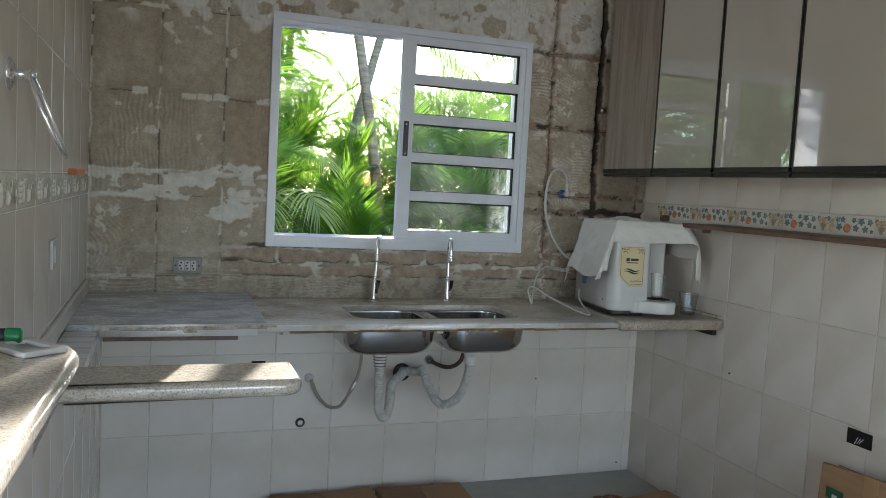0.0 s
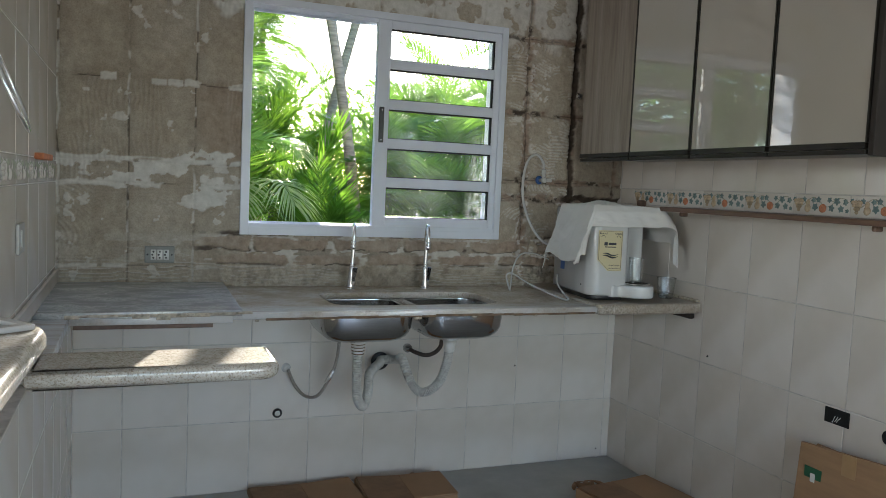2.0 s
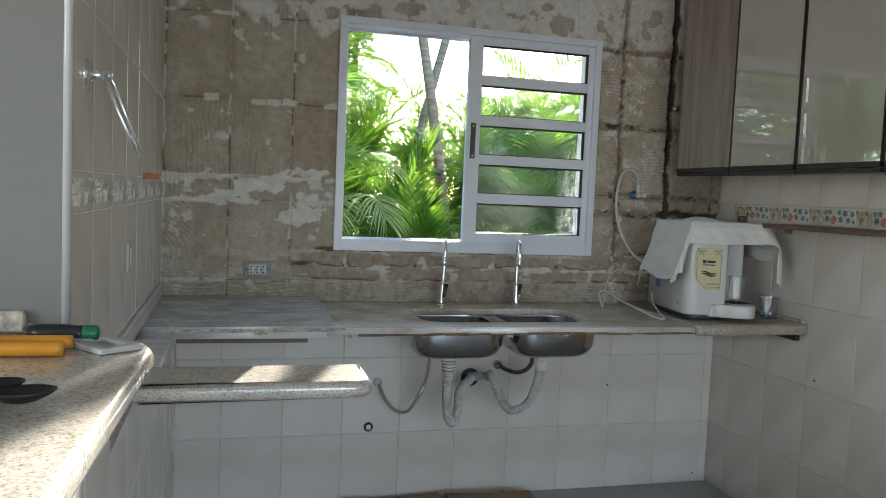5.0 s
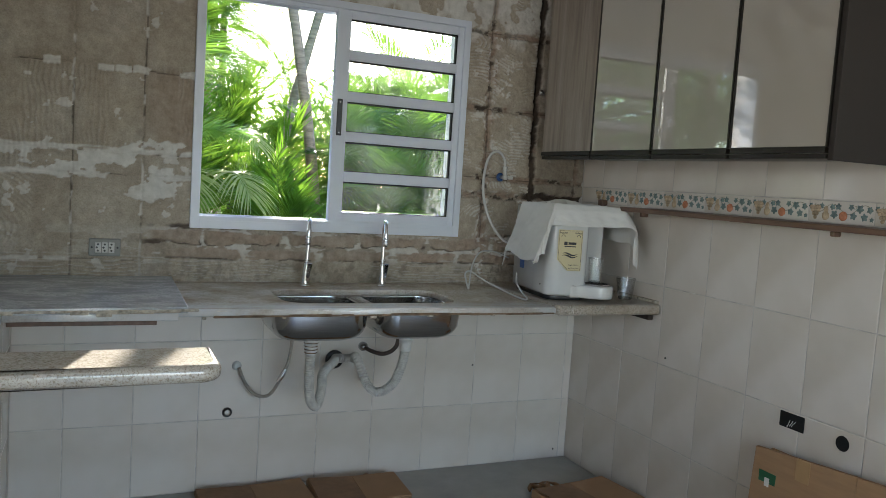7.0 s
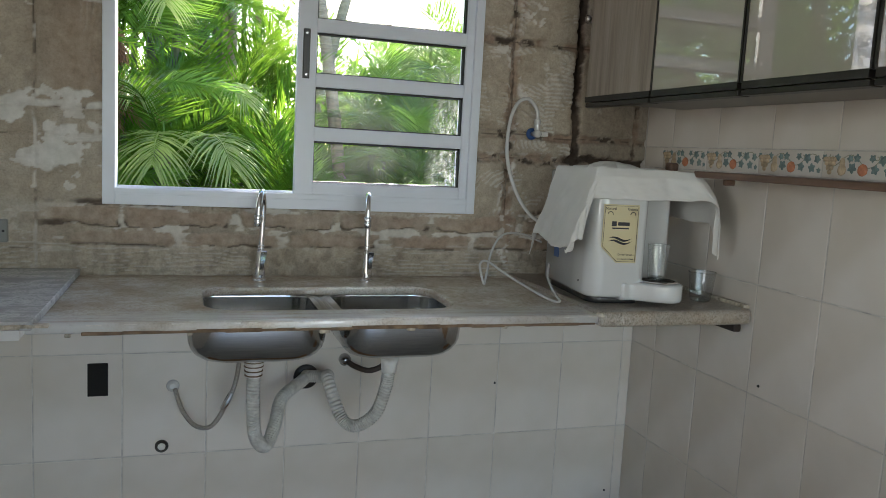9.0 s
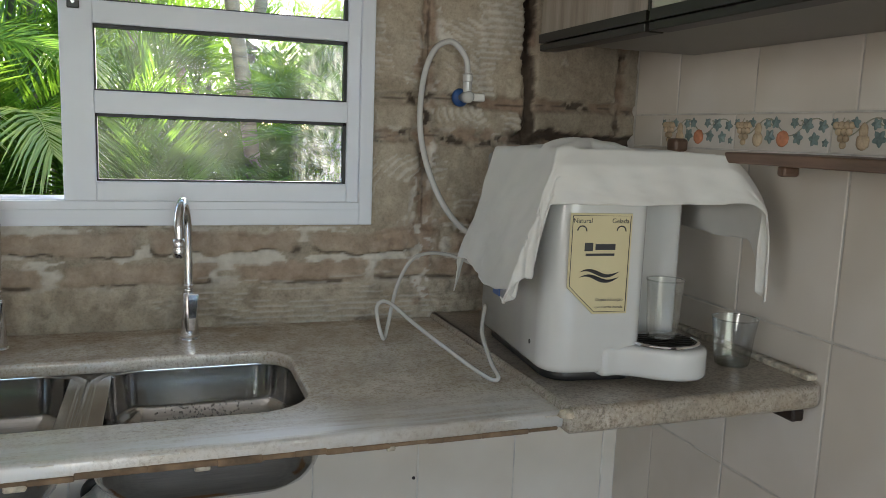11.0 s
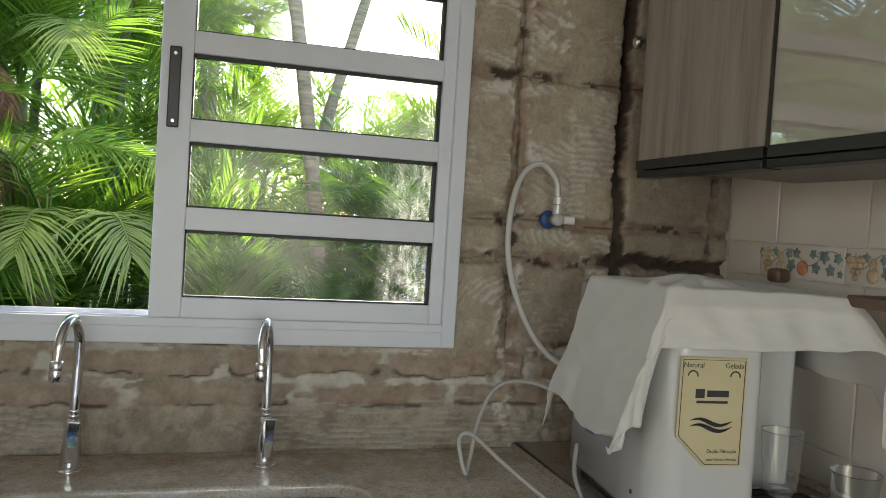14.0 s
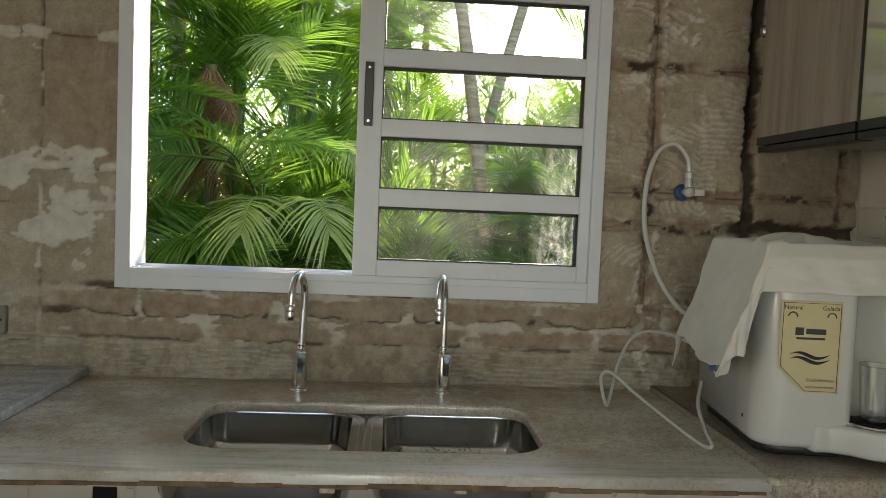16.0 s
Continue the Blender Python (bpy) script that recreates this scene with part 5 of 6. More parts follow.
for y, e in ((0.022, 0.03), (-0.022, -0.02)):
    part("handle", tube(spline([(-0.05, y * 0.35, 0.013), (0.0, y, 0.013), (0.06, y * 1.3, 0.013), (0.135, y + e * 0.25, 0.013)], 6), lambda u: 0.0115 - 0.002 * (u < 0.1), 12), M_YELLOW, pliers, "amber plastic handle", True)
part("jaws", box(-0.13, -0.04, -0.016, 0.016, 0.004, 0.020, 0.006), M_STEELTOOL, pliers)
pliers.rotation_euler = (0, 0, radians(-3))
for k, (x, y, a) in enumerate(((-0.060, 1.415, 12), (-0.105, 1.455, 25))):
    sp = thing("serving_spoon", "black plastic serving spoon lying on the bar", "spoon", (x, y, bz), "spoons on the bar")
    bmq = bmesh.new()
    rr = [[Vector((0.040 * s * math.cos(t), 0.026 * s * math.sin(t), 0.004 + 0.016 * s * s)) for t in np.linspace(0, 2 * math.pi, 25)[:-1]] for s in (1.0, 0.8, 0.5, 0.2)]
    loft(rr, True, bmq)
    spo = part("bowl", bmq, M_BLACK, sp, "", True)
    mm = spo.modifiers.new("thickness", "SOLIDIFY")
    mm.thickness = 0.002
    part("handle", tube(spline([(-0.036, 0, 0.018), (-0.09, 0, 0.012), (-0.20, 0, 0.006)], 5), 0.0045, 8), M_BLACK, sp, "", True)
    sp.rotation_euler = (0, 0, radians(a))
for k, (x, y) in enumerate(((-0.155, 1.875), (-0.105, 1.835))):
    bolt = thing("toggle_bolt", "metal furniture fitting lying loose on the bar", "fitting", (x, y, bz + 0.014), "fittings on the bar")
    part("head", turned(lathe([(0.004, 0), (0.014, 0.002), (0.014, 0.010), (0.006, 0.014)], 16), pose(0, 0, 0, 80)), M_CHROME, bolt, "", True)
    part("shaft", turned(lathe([(0.003, 0), (0.003, 0.045)], 8), pose(0, 0, 0, 80, 0, 70)), M_CHROME, bolt)
ladle = thing("steel_ladle", "shiny steel ladle lying on the bar", "ladle", (-0.03, 1.035, bz))
lr = [[Vector((0.036 * s * math.cos(t), 0.030 * s * math.sin(t), 0.002 + 0.022 * s * s)) for t in np.linspace(0, 2 * math.pi, 25)[:-1]] for s in (1.0, 0.8, 0.5, 0.2)]
lo = part("bowl", loft(lr), M_CHROME, ladle, "", True)
lo.modifiers.new("thickness", "SOLIDIFY").thickness = 0.0015
part("handle", tube(spline([(-0.034, 0, 0.022), (-0.09, 0.01, 0.020), (-0.22, 0.03, 0.006)], 5), 0.004, 8), M_CHROME, ladle, "", True)
bottle = thing("plastic_bottle", "clear plastic bottle with a white and orange label", "bottle", (-0.099, 1.315, bz))
part("shell", lathe([(0.030, 0.0), (0.036, 0.004), (0.037, 0.10), (0.035, 0.14), (0.026, 0.175), (0.014, 0.20), (0.013, 0.215)], 28), M_GLASS, bottle, "", True)
part("label", lathe([(0.0378, 0.045), (0.0378, 0.118)], 28, cap=False), M_LABEL, bottle, "white paper label")
for z, h in ((0.050, 0.007), (0.104, 0.009)):
    part("label_band", lathe([(0.0381, z), (0.0381, z + h)], 28, cap=False), M_ORANGEPRINT, bottle, "orange band")
part("print_bar", turned(box(-0.001, 0.0005, -0.012, 0.012, 0.083, 0.092), pose(0.0378, 0, 0)), M_INK, bottle)
part("cap", lathe([(0.0145, 0.207), (0.015, 0.21), (0.015, 0.228), (0.013, 0.231)], 20), M_BLUE, bottle, "", True)

# ---- cartons and the right wall's fittings ----
wall_hole = part("switch_box_open", box(RIGHT_X - 0.004, RIGHT_X + 0.008, 2.268, 2.370, 0.578, 0.632, 0.002), M_HOLE)
tagged(wall_hole, "open black wiring box in the tiled wall", "switch box")
for q in range(3):
    w = part("wire", tube(spline([(RIGHT_X - 0.004, 2.30 + q * 0.012, 0.608), (RIGHT_X - 0.012, 2.305 + q * 0.011, 0.598 - q * 0.006), (RIGHT_X - 0.006, 2.315 + q * 0.009, 0.588)], 5), 0.0013, 6), M_WHITEPLASTIC)
    tagged(w, "loose white wire end in the wiring box", "wire", "wires in the box")
pipe_hole = part("pipe_hole", turned(lathe([(0.026, 0), (0.024, 0.003), (0.012, 0.004)], 24), pose(RIGHT_X + 0.001, 2.117, 0.594, 0, -90)), M_HOLE)
tagged(pipe_hole, "round dark pipe hole in the tiled wall", "pipe hole")
nail = part("nail", turned(lathe([(0.002, 0), (0.0045, 0.002), (0.003, 0.006)], 8), pose(RIGHT_X + 0.0005, 1.95, 0.755, 0, -90)), M_BLACK)
tagged(nail, "dark nail head in the wall tiles", "nail", "nails in the tiles")
nail = part("nail", turned(lathe([(0.002, 0), (0.0045, 0.002), (0.003, 0.006)], 8), pose(RIGHT_X + 0.0005, 2.990, 0.672, 0, -90)), M_BLACK)
tagged(nail, "dark nail head in the wall tiles", "nail", "nails in the tiles")


def sheet_carton(name, y0, y1, h0, h1, x, label):
    """A folded carton standing on edge and leaning on the wall."""
    c = thing(name, label, "cardboard box", group="cartons by the wall")
    mid = y0 + (y1 - y0) * 0.62
    for a, b, m in ((y0, mid, M_CARD), (mid + 0.001, y1, M_CARD)):
        bm = box(x, x + 0.016, a, b, 0.002, h0 if a == y0 else h1, 0.003)
        for v in bm.verts:
            f = (v.co.y - y0) / (y1 - y0)
            if v.co.z > 0.2:
                v.co.z = h0 + (h1 - h0) * f + 0.006 * math.sin(v.co.y * 31)
            v.co.x += 0.075 * (v.co.z - 0.5)
        part("panel", bm, m, c)
    bm = box(x + 0.018, x + 0.028, y0 + 0.02, y1 - 0.05, 0.002, h1 + 0.004, 0.003)
    for v in bm.verts:
        v.co.x += 0.075 * (v.co.z - 0.5)
    part("inner_panel", bm, M_CARDIN, c, "worn inner layer")
    return c


c1 = sheet_carton("folded_carton", 1.35, 2.405, 0.585, 0.500, 2.405, "folded brown cardboard carton leaning on the tiled wall")
part("print", box(2.3965, 2.3985, 2.30, 2.372, 0.36, 0.425), M_GREENPRINT, c1, "dark green printed square")
part("print_bar", box(2.3955, 2.3968, 2.325, 2.345, 0.375, 0.405), M_LABEL, c1)
part("tape", box(2.4005, 2.4025, 2.17, 2.225, 0.25, 0.515), M_TAPE, c1, "strip of brown tape")


def flat_carton(x0, x1, y0, y1, h, turn, label):
    c = thing("flat_carton", label, "cardboard box", ((x0 + x1) / 2, (y0 + y1) / 2, 0.001), "cartons on the floor")
    w, d = (x1 - x0) / 2, (y1 - y0) / 2
    part("base", box(-w, w, -d, d, 0.0, h, 0.003), M_CARD, c)
    for sgn in (-1, 1):
        bm = box(0.002 if sgn > 0 else -w, w if sgn > 0 else -0.002, -d - 0.01, d - 0.02, h + 0.001, h + 0.006, 0.001, seg=1)
        turned(bm, pose(0, 0, 0, 0, -2.0 * sgn, 0))
        part("flap", bm, M_CARD if sgn > 0 else M_CARDIN, c, "bent carton flap")
    c.rotation_euler = (0, 0, radians(turn))


flat_carton(0.66, 1.10, 3.36, 3.655, 0.022, 2, "flattened brown carton lying along the wall")
flat_carton(1.11, 1.50, 3.34, 3.615, 0.035, -3, "low brown carton with bent flaps on the floor")
flat_carton(2.03, 2.42, 2.95, 3.26, 0.05, 8, "torn brown carton lying on the floor")
random.seed(31)
pts = [(2.05 + 0.035 * math.cos(a * 2.1) + a * 0.012, 3.31 + 0.03 * math.sin(a * 3.3), 0.012 + 0.02 * abs(math.sin(a * 1.7))) for a in np.linspace(0, 9, 26)]
scrap = part("paper_scrap", tube(spline(pts, 4), lambda u: 0.006 + 0.004 * math.sin(u * 60), 7), M_CARDIN, None, "", True)
tagged(scrap, "crumpled brown packing paper on the floor", "paper")
leafbit = part("debris", turned(lathe([(0.004, 0), (0.020, 0.004), (0.014, 0.014), (0.004, 0.018)], 7), pose(1.405, 3.665, 0.0005)), M_CARDIN)
tagged(leafbit, "dark clump of debris against the wall", "debris")

# ---- garden ----
ground = part("ground", box(-60, 60, WALL_Y + 0.16, 120, -0.5, -0.25), M_SOIL)
tagged(ground, "dark garden soil under leaf litter", "ground", kind="structure")


def frond_mesh(length, droop, leaf, pairs, width, seed, lift=0.6, fan=(62, 28), sags=(0.22, 0.42)):
    """A pinnate palm frond: an arching rachis with two rows of narrow leaflets."""
    rnd = random.Random(seed)
    bm = bmesh.new()
    def at(u):
        return Vector((length * (u - 0.25 * droop * u * u), 0, length * (lift * u - droop * u * u)))
    pts = [at(u) for u in np.linspace(0, 1, 14)]
    tube(pts, lambda u: 0.009 * (1 - 0.85 * u), 5, bm)
    for k in range(pairs):
        u = 0.16 + 0.84 * k / (pairs - 1)
        p = at(u)
        d = (at(min(1, u + 0.02)) - at(u - 0.02)).normalized()
        up = Vector((-d.z, 0, d.x))
        l = leaf * (0.55 + 0.9 * math.sin(math.pi * (0.12 + 0.80 * u))) * rnd.uniform(0.88, 1.08) * 0.72
        for s in (-1, 1):
            ang = radians(fan[0] + (fan[1] - fan[0]) * u + rnd.uniform(-5, 5))
            out = Vector((0, s, 0)) * math.sin(ang) + d * math.cos(ang) + up * rnd.uniform(0.10, 0.34)
            out.normalize()
            wide = d.cross(out).cross(out).normalized()
            sag = rnd.uniform(*sags)
            last = None
            for q, wd in ((0, 0.45), (0.3, 1.0), (0.65, 0.8), (1.0, 0.04)):
                c = p + out * (l * q) + Vector((0, 0, -sag * l * q * q))
                keel = out.cross(wide).normalized() * (width * wd * 0.22)
                a, k2, b = bm.verts.new(c + wide * width * wd * 0.5), bm.verts.new(c + keel), bm.verts.new(c - wide * width * wd * 0.5)
                if last:
                    bm.faces.new((last[0], a, k2, last[1]))
                    bm.faces.new((last[1], k2, b, last[2]))
                last = (a, k2, b)
    me = bpy.data.meshes.new("frond")
    bm.to_mesh(me)
    bm.free()
    return me


FRONDS = [frond_mesh(1.4, 0.60, 0.40, 44, 0.0140, 1, 0.6, (66, 30), (0.06, 0.24)), frond_mesh(1.25, 0.85, 0.38, 40, 0.0130, 2, 0.6, (70, 34), (0.08, 0.30)), frond_mesh(1.6, 0.55, 0.42, 48, 0.0145, 3, 0.8, (64, 30), (0.05, 0.22)), frond_mesh(1.05, 0.95, 0.36, 36, 0.0130, 4, 0.7, (70, 36), (0.10, 0.34))]
PALE = [frond_mesh(0.80, 0.85, 0.42, 24, 0.021, 11, 0.55), frond_mesh(0.9, 0.75, 0.44, 26, 0.021, 12, 0.5)]
BRIGHT = [frond_mesh(1.3, 0.70, 0.38, 38, 0.0130, 5, 0.6, (68, 32), (0.06, 0.24)), frond_mesh(1.1, 0.9, 0.36, 34, 0.0125, 6, 0.7, (70, 34), (0.08, 0.30))]
DRY = frond_mesh(1.0, 1.0, 0.26, 26, 0.014, 21, 0.3)
for me in FRONDS:
    me.materials.append(M_LEAF)
for me in PALE:
    me.materials.append(M_LEAFPALE)
for me in BRIGHT:
    me.materials.append(M_LEAFLIT)
DRY.materials.append(M_LEAFDRY)


def frond(me, m, parent, name="frond"):
    ob = new(name, me)
    ob.parent = parent
    ob.matrix_local = m
    return ob


def palm(x, y, top, lean=(0, 0), fronds=9, spread=(10, 60), radius=0.05, seed=0, size=1.0, meshes=None, label="slender garden palm with arching green fronds", bark=None, arc=(0, 360)):
    rnd = random.Random(seed)
    p = thing("palm_tree", label, "palm tree", (x, y, -0.25), "palms outside the window")
    head = Vector((lean[0], lean[1], top + 0.25))
    pts = spline([(0, 0, -0.05), head * 0.35 + Vector((-lean[0] * 0.12, 0, 0)), head * 0.7 + Vector((-lean[0] * 0.08, 0, 0)), head], 12)
    part("trunk", tube(pts, lambda u: radius * (1.15 - 0.4 * u) * (1 + 0.05 * math.sin(u * 90)), 10), bark or M_STEM, p, "", True)
    for k in range(fronds):
        a = arc[0] + (arc[1] - arc[0]) * (k + rnd.uniform(0.1, 0.9)) / fronds
        tilt = rnd.uniform(*spread)
        s = size * rnd.uniform(0.8, 1.15)
        frond(rnd.choice(meshes or FRONDS), Matrix.Translation(head) @ pose(0, 0, 0, 0, 0, a) @ pose(0, 0, 0, 0, -tilt, 0) @ Matrix.Scale(s, 4), p)
    return p


# tall pale trunks against the sky
palm(1.95, 6.25, 5.2, (-0.75, 0.8), 7, (-10, 40), 0.043, 3, 1.3, bark=M_BARK, label="tall palm with a pale leaning trunk")
palm(1.68, 8.2, 5.0, (1.2, 0.4), 7, (-10, 40), 0.050, 5, 1.3, bark=M_BARK, label="tall palm with a pale leaning trunk")
palm(0.72, 7.2, 4.6, (-0.25, 0.3), 8, (-20, 40), 0.035, 6, 1.2)
palm(0.30, 6.2, 3.4, (-0.42, 0.0), 6, (-30, 40), 0.042, 8, 1.0, bark=M_BARK, label="palm with a rough trunk and dense crown")
# the clump in front of the window
near = palm(0.70, 5.10, 1.25, (0.04, -0.10), 4, (30, 60), 0.05, 12, 0.65, arc=(60, 240))
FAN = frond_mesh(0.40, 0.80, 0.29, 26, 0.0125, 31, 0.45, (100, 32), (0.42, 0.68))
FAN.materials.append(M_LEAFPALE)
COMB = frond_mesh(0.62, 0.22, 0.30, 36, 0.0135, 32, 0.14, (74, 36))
COMB.materials.append(M_LEAFLIT)


def spread(me, at, turn, tilt, roll, size, palm_of):
    """One frond placed by its foot, its heading, its rise and its roll about the rib."""
    base = Vector((palm_of.location.x, palm_of.location.y, palm_of.location.z))
    return frond(me, Matrix.Translation(Vector(at) - base) @ pose(0, 0, 0, 0, 0, turn) @ pose(0, 0, 0, 0, -tilt, 0) @ pose(0, 0, 0, roll) @ Matrix.Scale(size, 4), palm_of)


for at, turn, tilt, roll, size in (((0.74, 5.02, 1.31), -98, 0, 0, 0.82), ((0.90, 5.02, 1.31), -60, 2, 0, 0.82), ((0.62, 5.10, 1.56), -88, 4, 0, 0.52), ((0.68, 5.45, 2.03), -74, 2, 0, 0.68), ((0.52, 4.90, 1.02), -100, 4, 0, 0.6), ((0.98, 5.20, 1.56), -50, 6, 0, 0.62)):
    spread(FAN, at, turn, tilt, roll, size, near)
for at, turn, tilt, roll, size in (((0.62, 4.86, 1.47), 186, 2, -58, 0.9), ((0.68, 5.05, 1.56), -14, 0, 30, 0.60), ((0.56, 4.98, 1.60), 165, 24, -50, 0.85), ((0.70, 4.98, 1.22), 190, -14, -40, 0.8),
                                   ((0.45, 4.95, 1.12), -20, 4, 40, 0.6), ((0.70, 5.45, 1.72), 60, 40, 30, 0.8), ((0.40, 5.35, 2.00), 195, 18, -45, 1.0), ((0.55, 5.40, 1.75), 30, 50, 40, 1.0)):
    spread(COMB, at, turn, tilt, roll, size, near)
palm(-0.12, 5.15, 1.35, (0.05, -0.05), 9, (15, 65), 0.045, 14, 0.75, arc=(-120, 120))
palm(0.50, 5.75, 1.75, (0.0, -0.15), 12, (10, 65), 0.05, 15, 0.72, arc=(110, 320))
palm(-0.10, 5.40, 2.15, (0.1, -0.15), 8, (0, 65), 0.05, 16, 0.8)
palm(0.25, 6.30, 2.7, (0.0, -0.1), 8, (-10, 60), 0.03, 18, 0.9)
palm(-0.35, 4.95, 2.3, (0.2, 0.0), 8, (-10, 55), 0.05, 19, 0.75, arc=(-90, 90))
dry = palm(0.49, 5.28, 1.90, (-0.03, 0.0), 16, (-88, -50), 0.030, 13, 0.50, meshes=[DRY], label="palm stem with hanging dry brown leaf sheaths")
palm(1.20, 8.2, 2.5, (0.0, -0.1), 11, (-20, 55), 0.05, 81, 0.62, bark=M_BARK)
palm(0.95, 7.0, 2.1, (0.0, -0.1), 10, (-10, 60), 0.05, 82, 0.55)
palm(1.10, 9.4, 3.0, (0.1, 0.0), 10, (-20, 50), 0.06, 83, 0.8, bark=M_BARK)
palm(1.55, 9.8, 3.1, (0.0, 0.0), 12, (-20, 55), 0.05, 85, 0.75, bark=M_BARK)
palm(0.55, 6.9, 2.9, (0.1, 0.0), 12, (-20, 55), 0.03, 86, 0.7)
palm(2.85, 9.0, 2.0, (0.1, 0.0), 10, (0, 60), 0.05, 84, 0.6)
palm(1.12, 8.7, 2.75, (0.0, 0.0), 11, (-25, 45), 0.03, 87, 0.5)
palm(1.38, 9.5, 2.95, (0.0, 0.0), 12, (-25, 45), 0.03, 88, 0.52)
palm(0.80, 7.9, 2.55, (0.0, 0.0), 11, (-25, 50), 0.03, 89, 0.5)
# finer crowns between the trunks
for k, (x, y, h, sz) in enumerate(((0.15, 7.4, 3.2, 0.75), (0.62, 8.4, 3.3, 0.7), (-0.35, 6.9, 3.1, 0.8), (1.02, 9.2, 2.7, 0.6), (0.35, 9.0, 4.0, 0.8), (0.72, 6.5, 2.55, 0.6), (0.30, 5.9, 2.45, 0.6), (1.75, 10.2, 2.1, 0.55), (3.5, 10.4, 2.0, 0.55), (2.9, 7.6, 1.7, 0.55), (2.2, 7.0, 1.5, 0.5), (1.55, 6.5, 0.95, 0.55), (2.0, 6.6, 1.3, 0.5))):
    palm(x, y, h, (0.08, -0.05), 14, (-25, 55), 0.03, 120 + k, sz)
# low palms behind the sash, their green brightened as if sunlit
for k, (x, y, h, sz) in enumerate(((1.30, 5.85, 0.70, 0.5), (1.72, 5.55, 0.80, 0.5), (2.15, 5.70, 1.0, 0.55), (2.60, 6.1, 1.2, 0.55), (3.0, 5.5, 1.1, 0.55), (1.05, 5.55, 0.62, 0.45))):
    palm(x, y, h, (0.05, -0.05), 13, (-15, 60), 0.03, 140 + k, sz, meshes=BRIGHT, label="low garden palm with green fronds coloured as if sunlit")
# crowns farther back against the sky
for k, (x, y, h) in enumerate(((4.1, 8.8, 1.9), (0.85, 9.6, 3.2), (4.9, 9.2, 2.1), (4.0, 10.5, 2.3), (5.8, 10.2, 2.3), (-0.6, 8.6, 3.6), (3.7, 7.4, 1.5))):
    palm(x, y, h, (0.1, -0.1), 10, (-15, 50), 0.05, 70 + k, 0.95, bark=M_BARK)
random.seed(17)
CLUMP = [(-0.05, 5.75, 0.75), (0.22, 5.45, 0.45), (0.45, 5.8, 0.8), (-0.45, 6.1, 1.1), (0.1, 6.6, 1.2), (0.75, 6.6, 1.0), (-0.8, 5.7, 2.2), (-0.7, 6.6, 2.6), (-0.2, 7.6, 3.2), (0.45, 7.6, 2.4), (0.75, 5.95, 0.9), (1.2, 5.6, 0.25), (-1.5, 6.4, 2.4), (-1.2, 8.2, 3.4),
         (0.95, 6.1, 0.15), (1.35, 6.6, 0.55), (1.75, 6.0, 0.30), (2.25, 6.2, 0.55), (2.7, 5.9, 0.75), (1.1, 7.5, 1.05), (1.75, 7.4, 1.0), (2.35, 7.2, 1.3), (3.0, 6.8, 1.7), (3.6, 7.2, 1.6),
         (0.9, 8.8, 1.8), (1.5, 9.0, 2.0), (2.1, 8.9, 1.7), (2.7, 8.6, 2.2), (3.3, 8.8, 2.4), (4.2, 8.0, 2.0), (4.0, 9.6, 2.2), (5.0, 9.0, 2.3)]
for k, (x, y, h) in enumerate(CLUMP):
    palm(x, y, h * (0.8 if x < 2.2 or y < 8.0 else 0.66), (random.uniform(-0.15, 0.15), random.uniform(-0.2, 0.1)), 12, (0, 75), 0.035, 40 + k, random.uniform(0.7, 0.95))
# thicket behind
def thicket():
    rnd = random.Random(5)
    vs, fs = [], []
    for k in range(30000):
        x = rnd.uniform(-8, 10)
        y = rnd.uniform(9.5, 15)
        crest = 2.5 - 0.25 * (x > 2.2) + 0.3 * math.sin(x * 0.9 + 1.5) + (1.6 if x < 0.3 else 0) + 0.35 * math.sin(x * 2.3) + (0.05 * x if x > 3 else 0)
        z = -0.2 + (crest + 0.4) * rnd.random() ** 0.8
        l, w = rnd.uniform(0.18, 0.50), rnd.uniform(0.012, 0.030)
        d = Vector((rnd.uniform(-1, 1), rnd.uniform(-1, 1), rnd.uniform(-0.9, 0.7))).normalized()
        s = d.cross(Vector((rnd.uniform(-1, 1), rnd.uniform(-1, 1), 1))).normalized() * w
        c = Vector((x, y, z))
        n = len(vs)
        vs += [c, c + d * l * 0.5 + s, c + d * l, c + d * l * 0.5 - s]
        fs.append((n, n + 1, n + 2, n + 3))
    me = bpy.data.meshes.new("thicket")
    me.from_pydata(vs, [], fs)
    ob = part("thicket", me, M_LEAF)
    return tagged(ob, "dense green thicket at the end of the garden", "shrubs", kind="stuff")


thicket()

# ---- wall tiles ----
TILES = {}
def tile(w, h, plane):
    """A glazed tile of that size, its face on the plane and its edges eased."""
    key = (round(w, 4), round(h, 4), plane)
    if key not in TILES:
        t, g = 0.008, 0.0009
        if plane == "y":
            bm = box(-w / 2 + g, w / 2 - g, 0, t, -h / 2 + g, h / 2 - g, 0.0032, seg=2)
        elif plane == "x":
            bm = box(0, t, -w / 2 + g, w / 2 - g, -h / 2 + g, h / 2 - g, 0.0032, seg=2)
        else:
            bm = box(-t, 0, -w / 2 + g, w / 2 - g, -h / 2 + g, h / 2 - g, 0.0032, seg=2)
        me = bpy.data.meshes.new("tile")
        bm.to_mesh(me)
        bm.free()
        me.materials.append(M_TILE)
        TILES[key] = me
    return TILES[key]


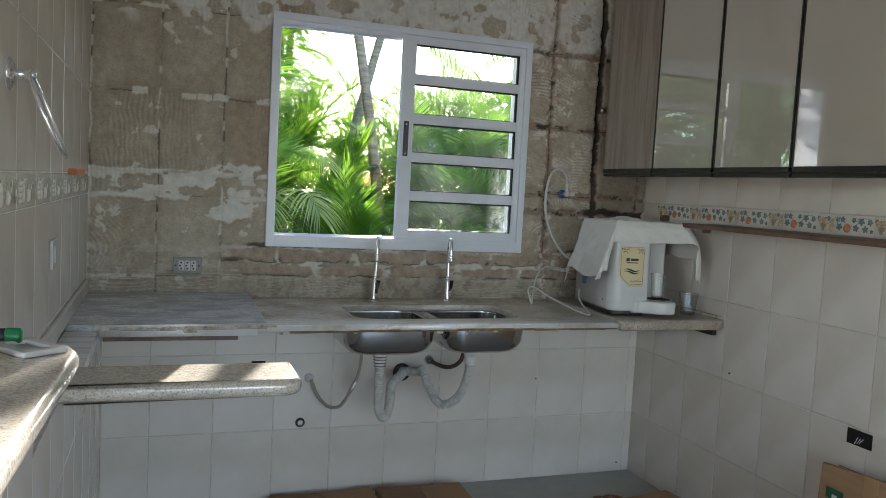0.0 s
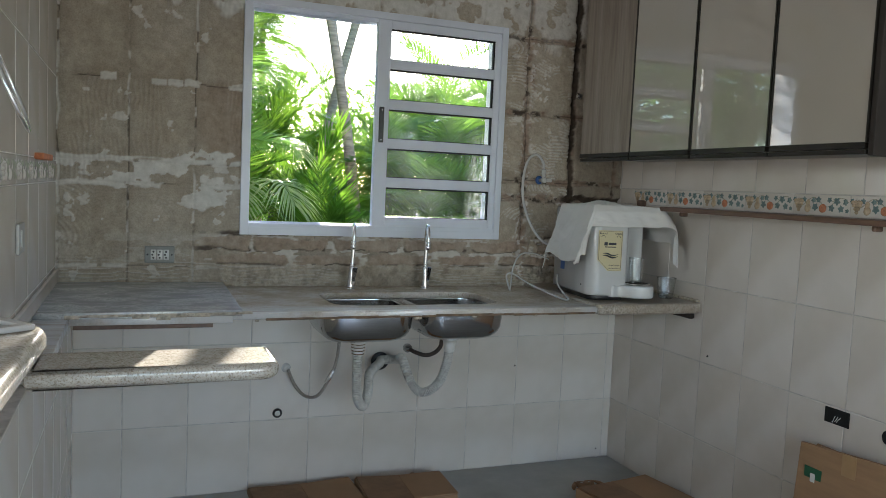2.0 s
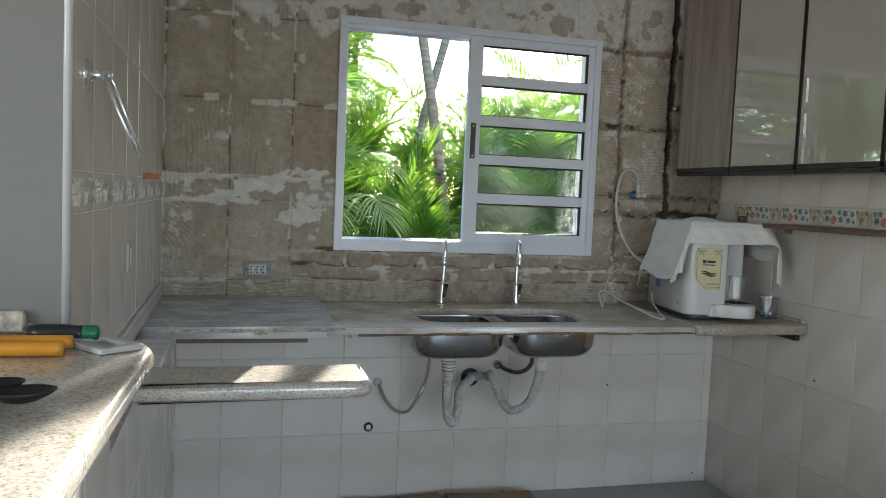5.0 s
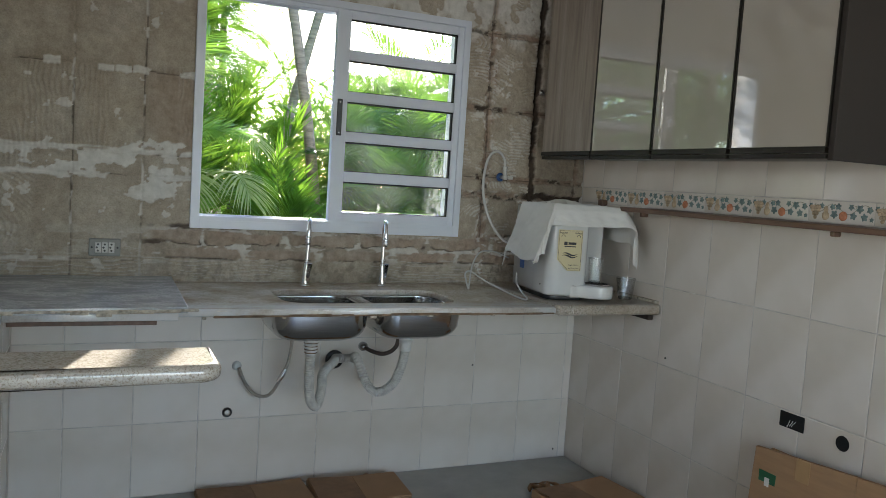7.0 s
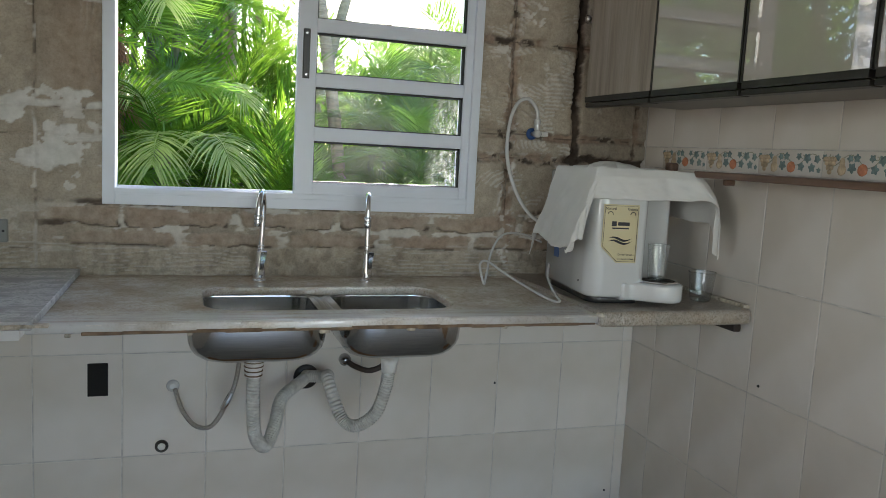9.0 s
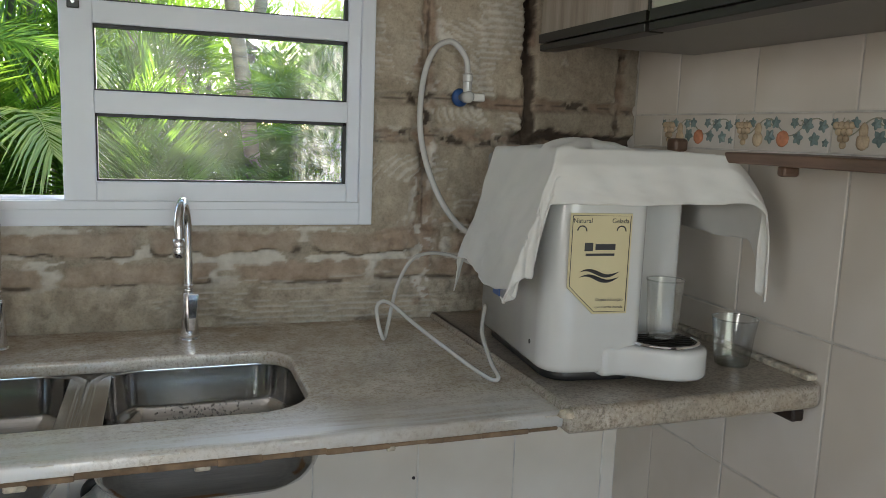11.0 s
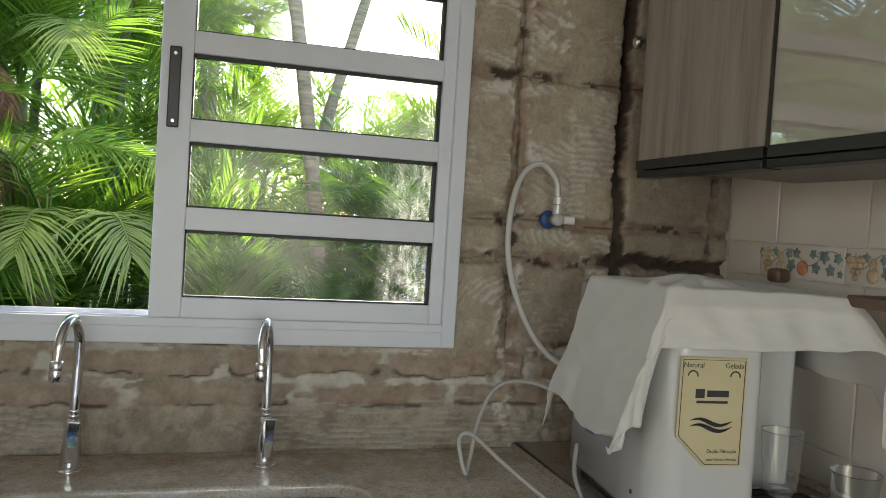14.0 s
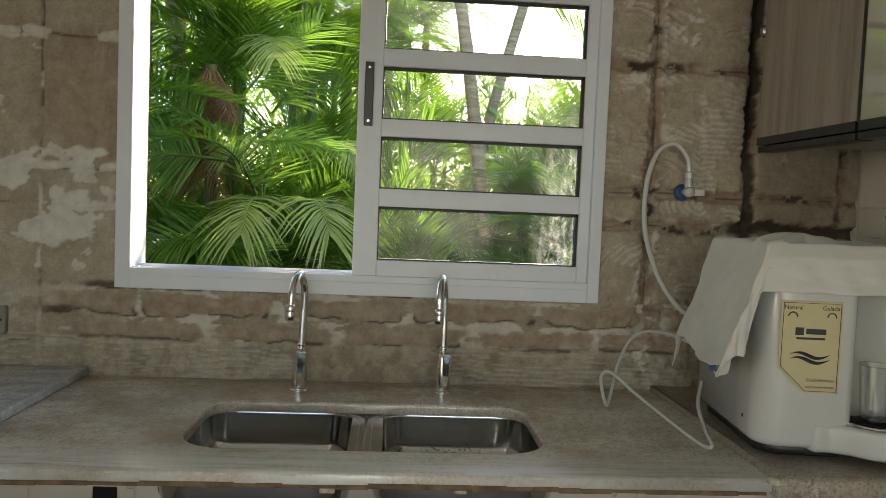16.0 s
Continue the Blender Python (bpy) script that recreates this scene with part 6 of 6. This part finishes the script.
def tile_field(parent, plane, face, cols, rows, name="tile"):
    rnd = random.Random(len(cols) * 7 + len(rows))
    for a, b in zip(cols, cols[1:]):
        for c, d in zip(rows, rows[1:]):
            ob = new(name, tile(b - a, d - c, plane))
            ob.parent = parent
            m, z, e = (a + b) / 2, (c + d) / 2, face + rnd.uniform(-0.0006, 0.0006)
            ob.location = (m, e, z) if plane == "y" else (e, m, z)
            ob.rotation_euler = (radians(rnd.uniform(-0.025, 0.025)), radians(rnd.uniform(-0.025, 0.025)), radians(rnd.uniform(-0.03, 0.03)))


part("mortar_bed", box(-0.0232, RIGHT_X + 0.001, TILE_Y + 0.0014, WALL_Y + 0.0395, 0, COUNTER_Z - 0.027), M_GROUT, wall_north)
cols_n = [2.430 - 0.2525 * k for k in range(10)][::-1]
cols_n = [-0.03] + [c for c in cols_n if c > 0.0] + [RIGHT_X]
tile_field(wall_north, "y", TILE_Y, cols_n, [0.001, 0.303, 0.638, COUNTER_Z - 0.027])
cols_e = sorted([3.04 + 0.25 * k for k in range(-14, 3)] + [WALL_Y - 0.004])
tile_field(wall_east, "x", RIGHT_X, cols_e, [0.001, 0.303, 0.638, 0.968, 1.298])
tile_field(wall_east, "x", RIGHT_X, cols_e, [1.372, 1.707, 2.042, 2.377, CEIL_Z])
cols_w = [LEFT_END + 0.008] + [2.105 + 0.257 * k for k in range(6)] + [WALL_Y - 0.004]
tile_field(wall_west, "-x", LEFT_X, cols_w, [COUNTER_Z + 0.001, 0.965, 1.293])
tile_field(wall_west, "-x", LEFT_X, cols_w, [1.372, 1.690, 2.025, 2.36, CEIL_Z])
tile_field(wall_bar, "-x", -0.022, [BACK_Y + 0.8 + 0.2525 * k for k in range(15)] + [LEFT_END + 0.008], [0.001, 0.313, 0.648, BAR_Z - 0.045])
part("low_face", box(LEFT_X - 0.006, -0.0234, LEFT_END + 0.012, WALL_Y, 0, COUNTER_Z - 0.0302), M_GROUT, wall_west)
tile_field(wall_west, "-x", -0.022, [LEFT_END + 0.008 + 0.2515 * k for k in range(8)], [0.001, 0.313, 0.648, COUNTER_Z - 0.03])

# fruit border
def relief():
    fruit, leaf, vine, pear = bmesh.new(), bmesh.new(), bmesh.new(), bmesh.new()
    def blob(bm, x, z, rx, rz, d):
        k = bmesh.ops.create_icosphere(bm, subdivisions=2, radius=1.0)
        for v in k["verts"]:
            v.co = Vector((v.co.x * d - 0.001, x + v.co.y * rx, z + v.co.z * rz))
    blob(fruit, -0.012, -0.012, 0.016, 0.016, 0.006)
    for i in range(4):
        for j in range(4 - i):
            blob(pear, 0.096 + (j - (3 - i) / 2) * 0.0115, 0.014 - i * 0.0115, 0.0068, 0.0068, 0.005)
    blob(pear, 0.055, -0.014, 0.014, 0.015, 0.005)
    blob(pear, 0.055, 0.004, 0.009, 0.015, 0.004)
    rnd = random.Random(3)
    for x, z, s in ((-0.108, 0.012, 0.9), (-0.090, -0.012, 1.0), (-0.072, 0.014, 1.1), (-0.050, -0.010, 1.0), (-0.040, 0.018, 0.8), (0.008, 0.018, 0.9), (0.022, -0.008, 1.1), (0.030, 0.016, 0.8), (0.072, 0.018, 0.8), (0.116, 0.018, 0.7), (-0.116, -0.018, 0.6)):
        n = 20
        ring = [leaf.verts.new((-0.0015, x + s * 0.0142 * (0.80 + 0.20 * math.cos(5 * a)) * math.cos(a + x * 40), z + s * 0.0142 * (0.80 + 0.20 * math.cos(5 * a)) * math.sin(a + x * 40))) for a in (2 * math.pi * q / n for q in range(n))]
        mid = leaf.verts.new((-0.0045, x, z))
        for q in range(n):
            leaf.faces.new((mid, ring[q], ring[(q + 1) % n]))
    path = [Vector((-0.001, x, 0.016 * math.sin(x * 52) + 0.010)) for x in np.linspace(-0.120, 0.120, 40)]
    tube(path, 0.0011, 5, vine)
    for x in (-0.055, 0.015, 0.09):
        tube([Vector((-0.001, x + 0.010 * t * math.cos(7 * t), 0.020 + 0.010 * t * math.sin(7 * t))) for t in np.linspace(0.1, 1, 14)], 0.001, 4, vine)
    return fruit, leaf, vine, pear


M_FRUIT = simple("orange_glaze", (0.58, 0.235, 0.13), 0.2, vary=0.3, scale=60)
M_PEAR = simple("peach_glaze", (0.52, 0.40, 0.27), 0.2, vary=0.35, scale=60)
M_TEAL = simple("teal_leaf_glaze", (0.19, 0.25, 0.24), 0.22, vary=0.35, scale=60)
M_VINE = simple("olive_vine_glaze", (0.33, 0.33, 0.25), 0.25, vary=0.2, scale=40)
kinds = []
for bm, m, nm in zip(relief(), (M_FRUIT, M_TEAL, M_VINE, M_PEAR), ("orange_fruit", "leaves", "vine", "pale_fruit")):
    me = bpy.data.meshes.new(nm)
    for f in bm.faces:
        f.smooth = nm != "leaves"
    bm.to_mesh(me)
    bm.free()
    me.materials.append(m)
    kinds.append((nm, me))


pale_kinds = []
for nm, me in kinds:
    me2 = me.copy()
    me2.materials.clear()
    me2.materials.append(M_VINE if nm == "leaves" else M_TILE)
    pale_kinds.append((nm, me2))


def border(parent, plane, face, cols, z0, z1, pieces=kinds):
    for a, b in zip(cols, cols[1:]):
        if b - a < 0.2:
            continue
        ob = new("border_tile", tile(b - a, z1 - z0, plane))
        ob.parent = parent
        ob.location = (face - 0.001, (a + b) / 2, (z0 + z1) / 2) if plane == "x" else (face + 0.001, (a + b) / 2, (z0 + z1) / 2)
        for nm, me in pieces:
            r = new(nm, me)
            r.parent = ob
            if plane != "x":
                r.rotation_euler = (0, 0, math.pi)


cols_b = [c + 0.05 for c in cols_e[:-1]]
border(wall_east, "x", RIGHT_X, cols_b, 1.298, 1.372)
tile_field(wall_east, "x", RIGHT_X, [3.59, WALL_Y - 0.004], [1.298, 1.372], "border_tile")
border(wall_west, "-x", LEFT_X, cols_w, 1.293, 1.372, pale_kinds)
tile_field(wall_west, "-x", LEFT_X, cols_w[:2], [1.293, 1.372], "border_tile")
tile_field(wall_west, "-x", LEFT_X, cols_w[-2:], [1.293, 1.372], "border_tile")
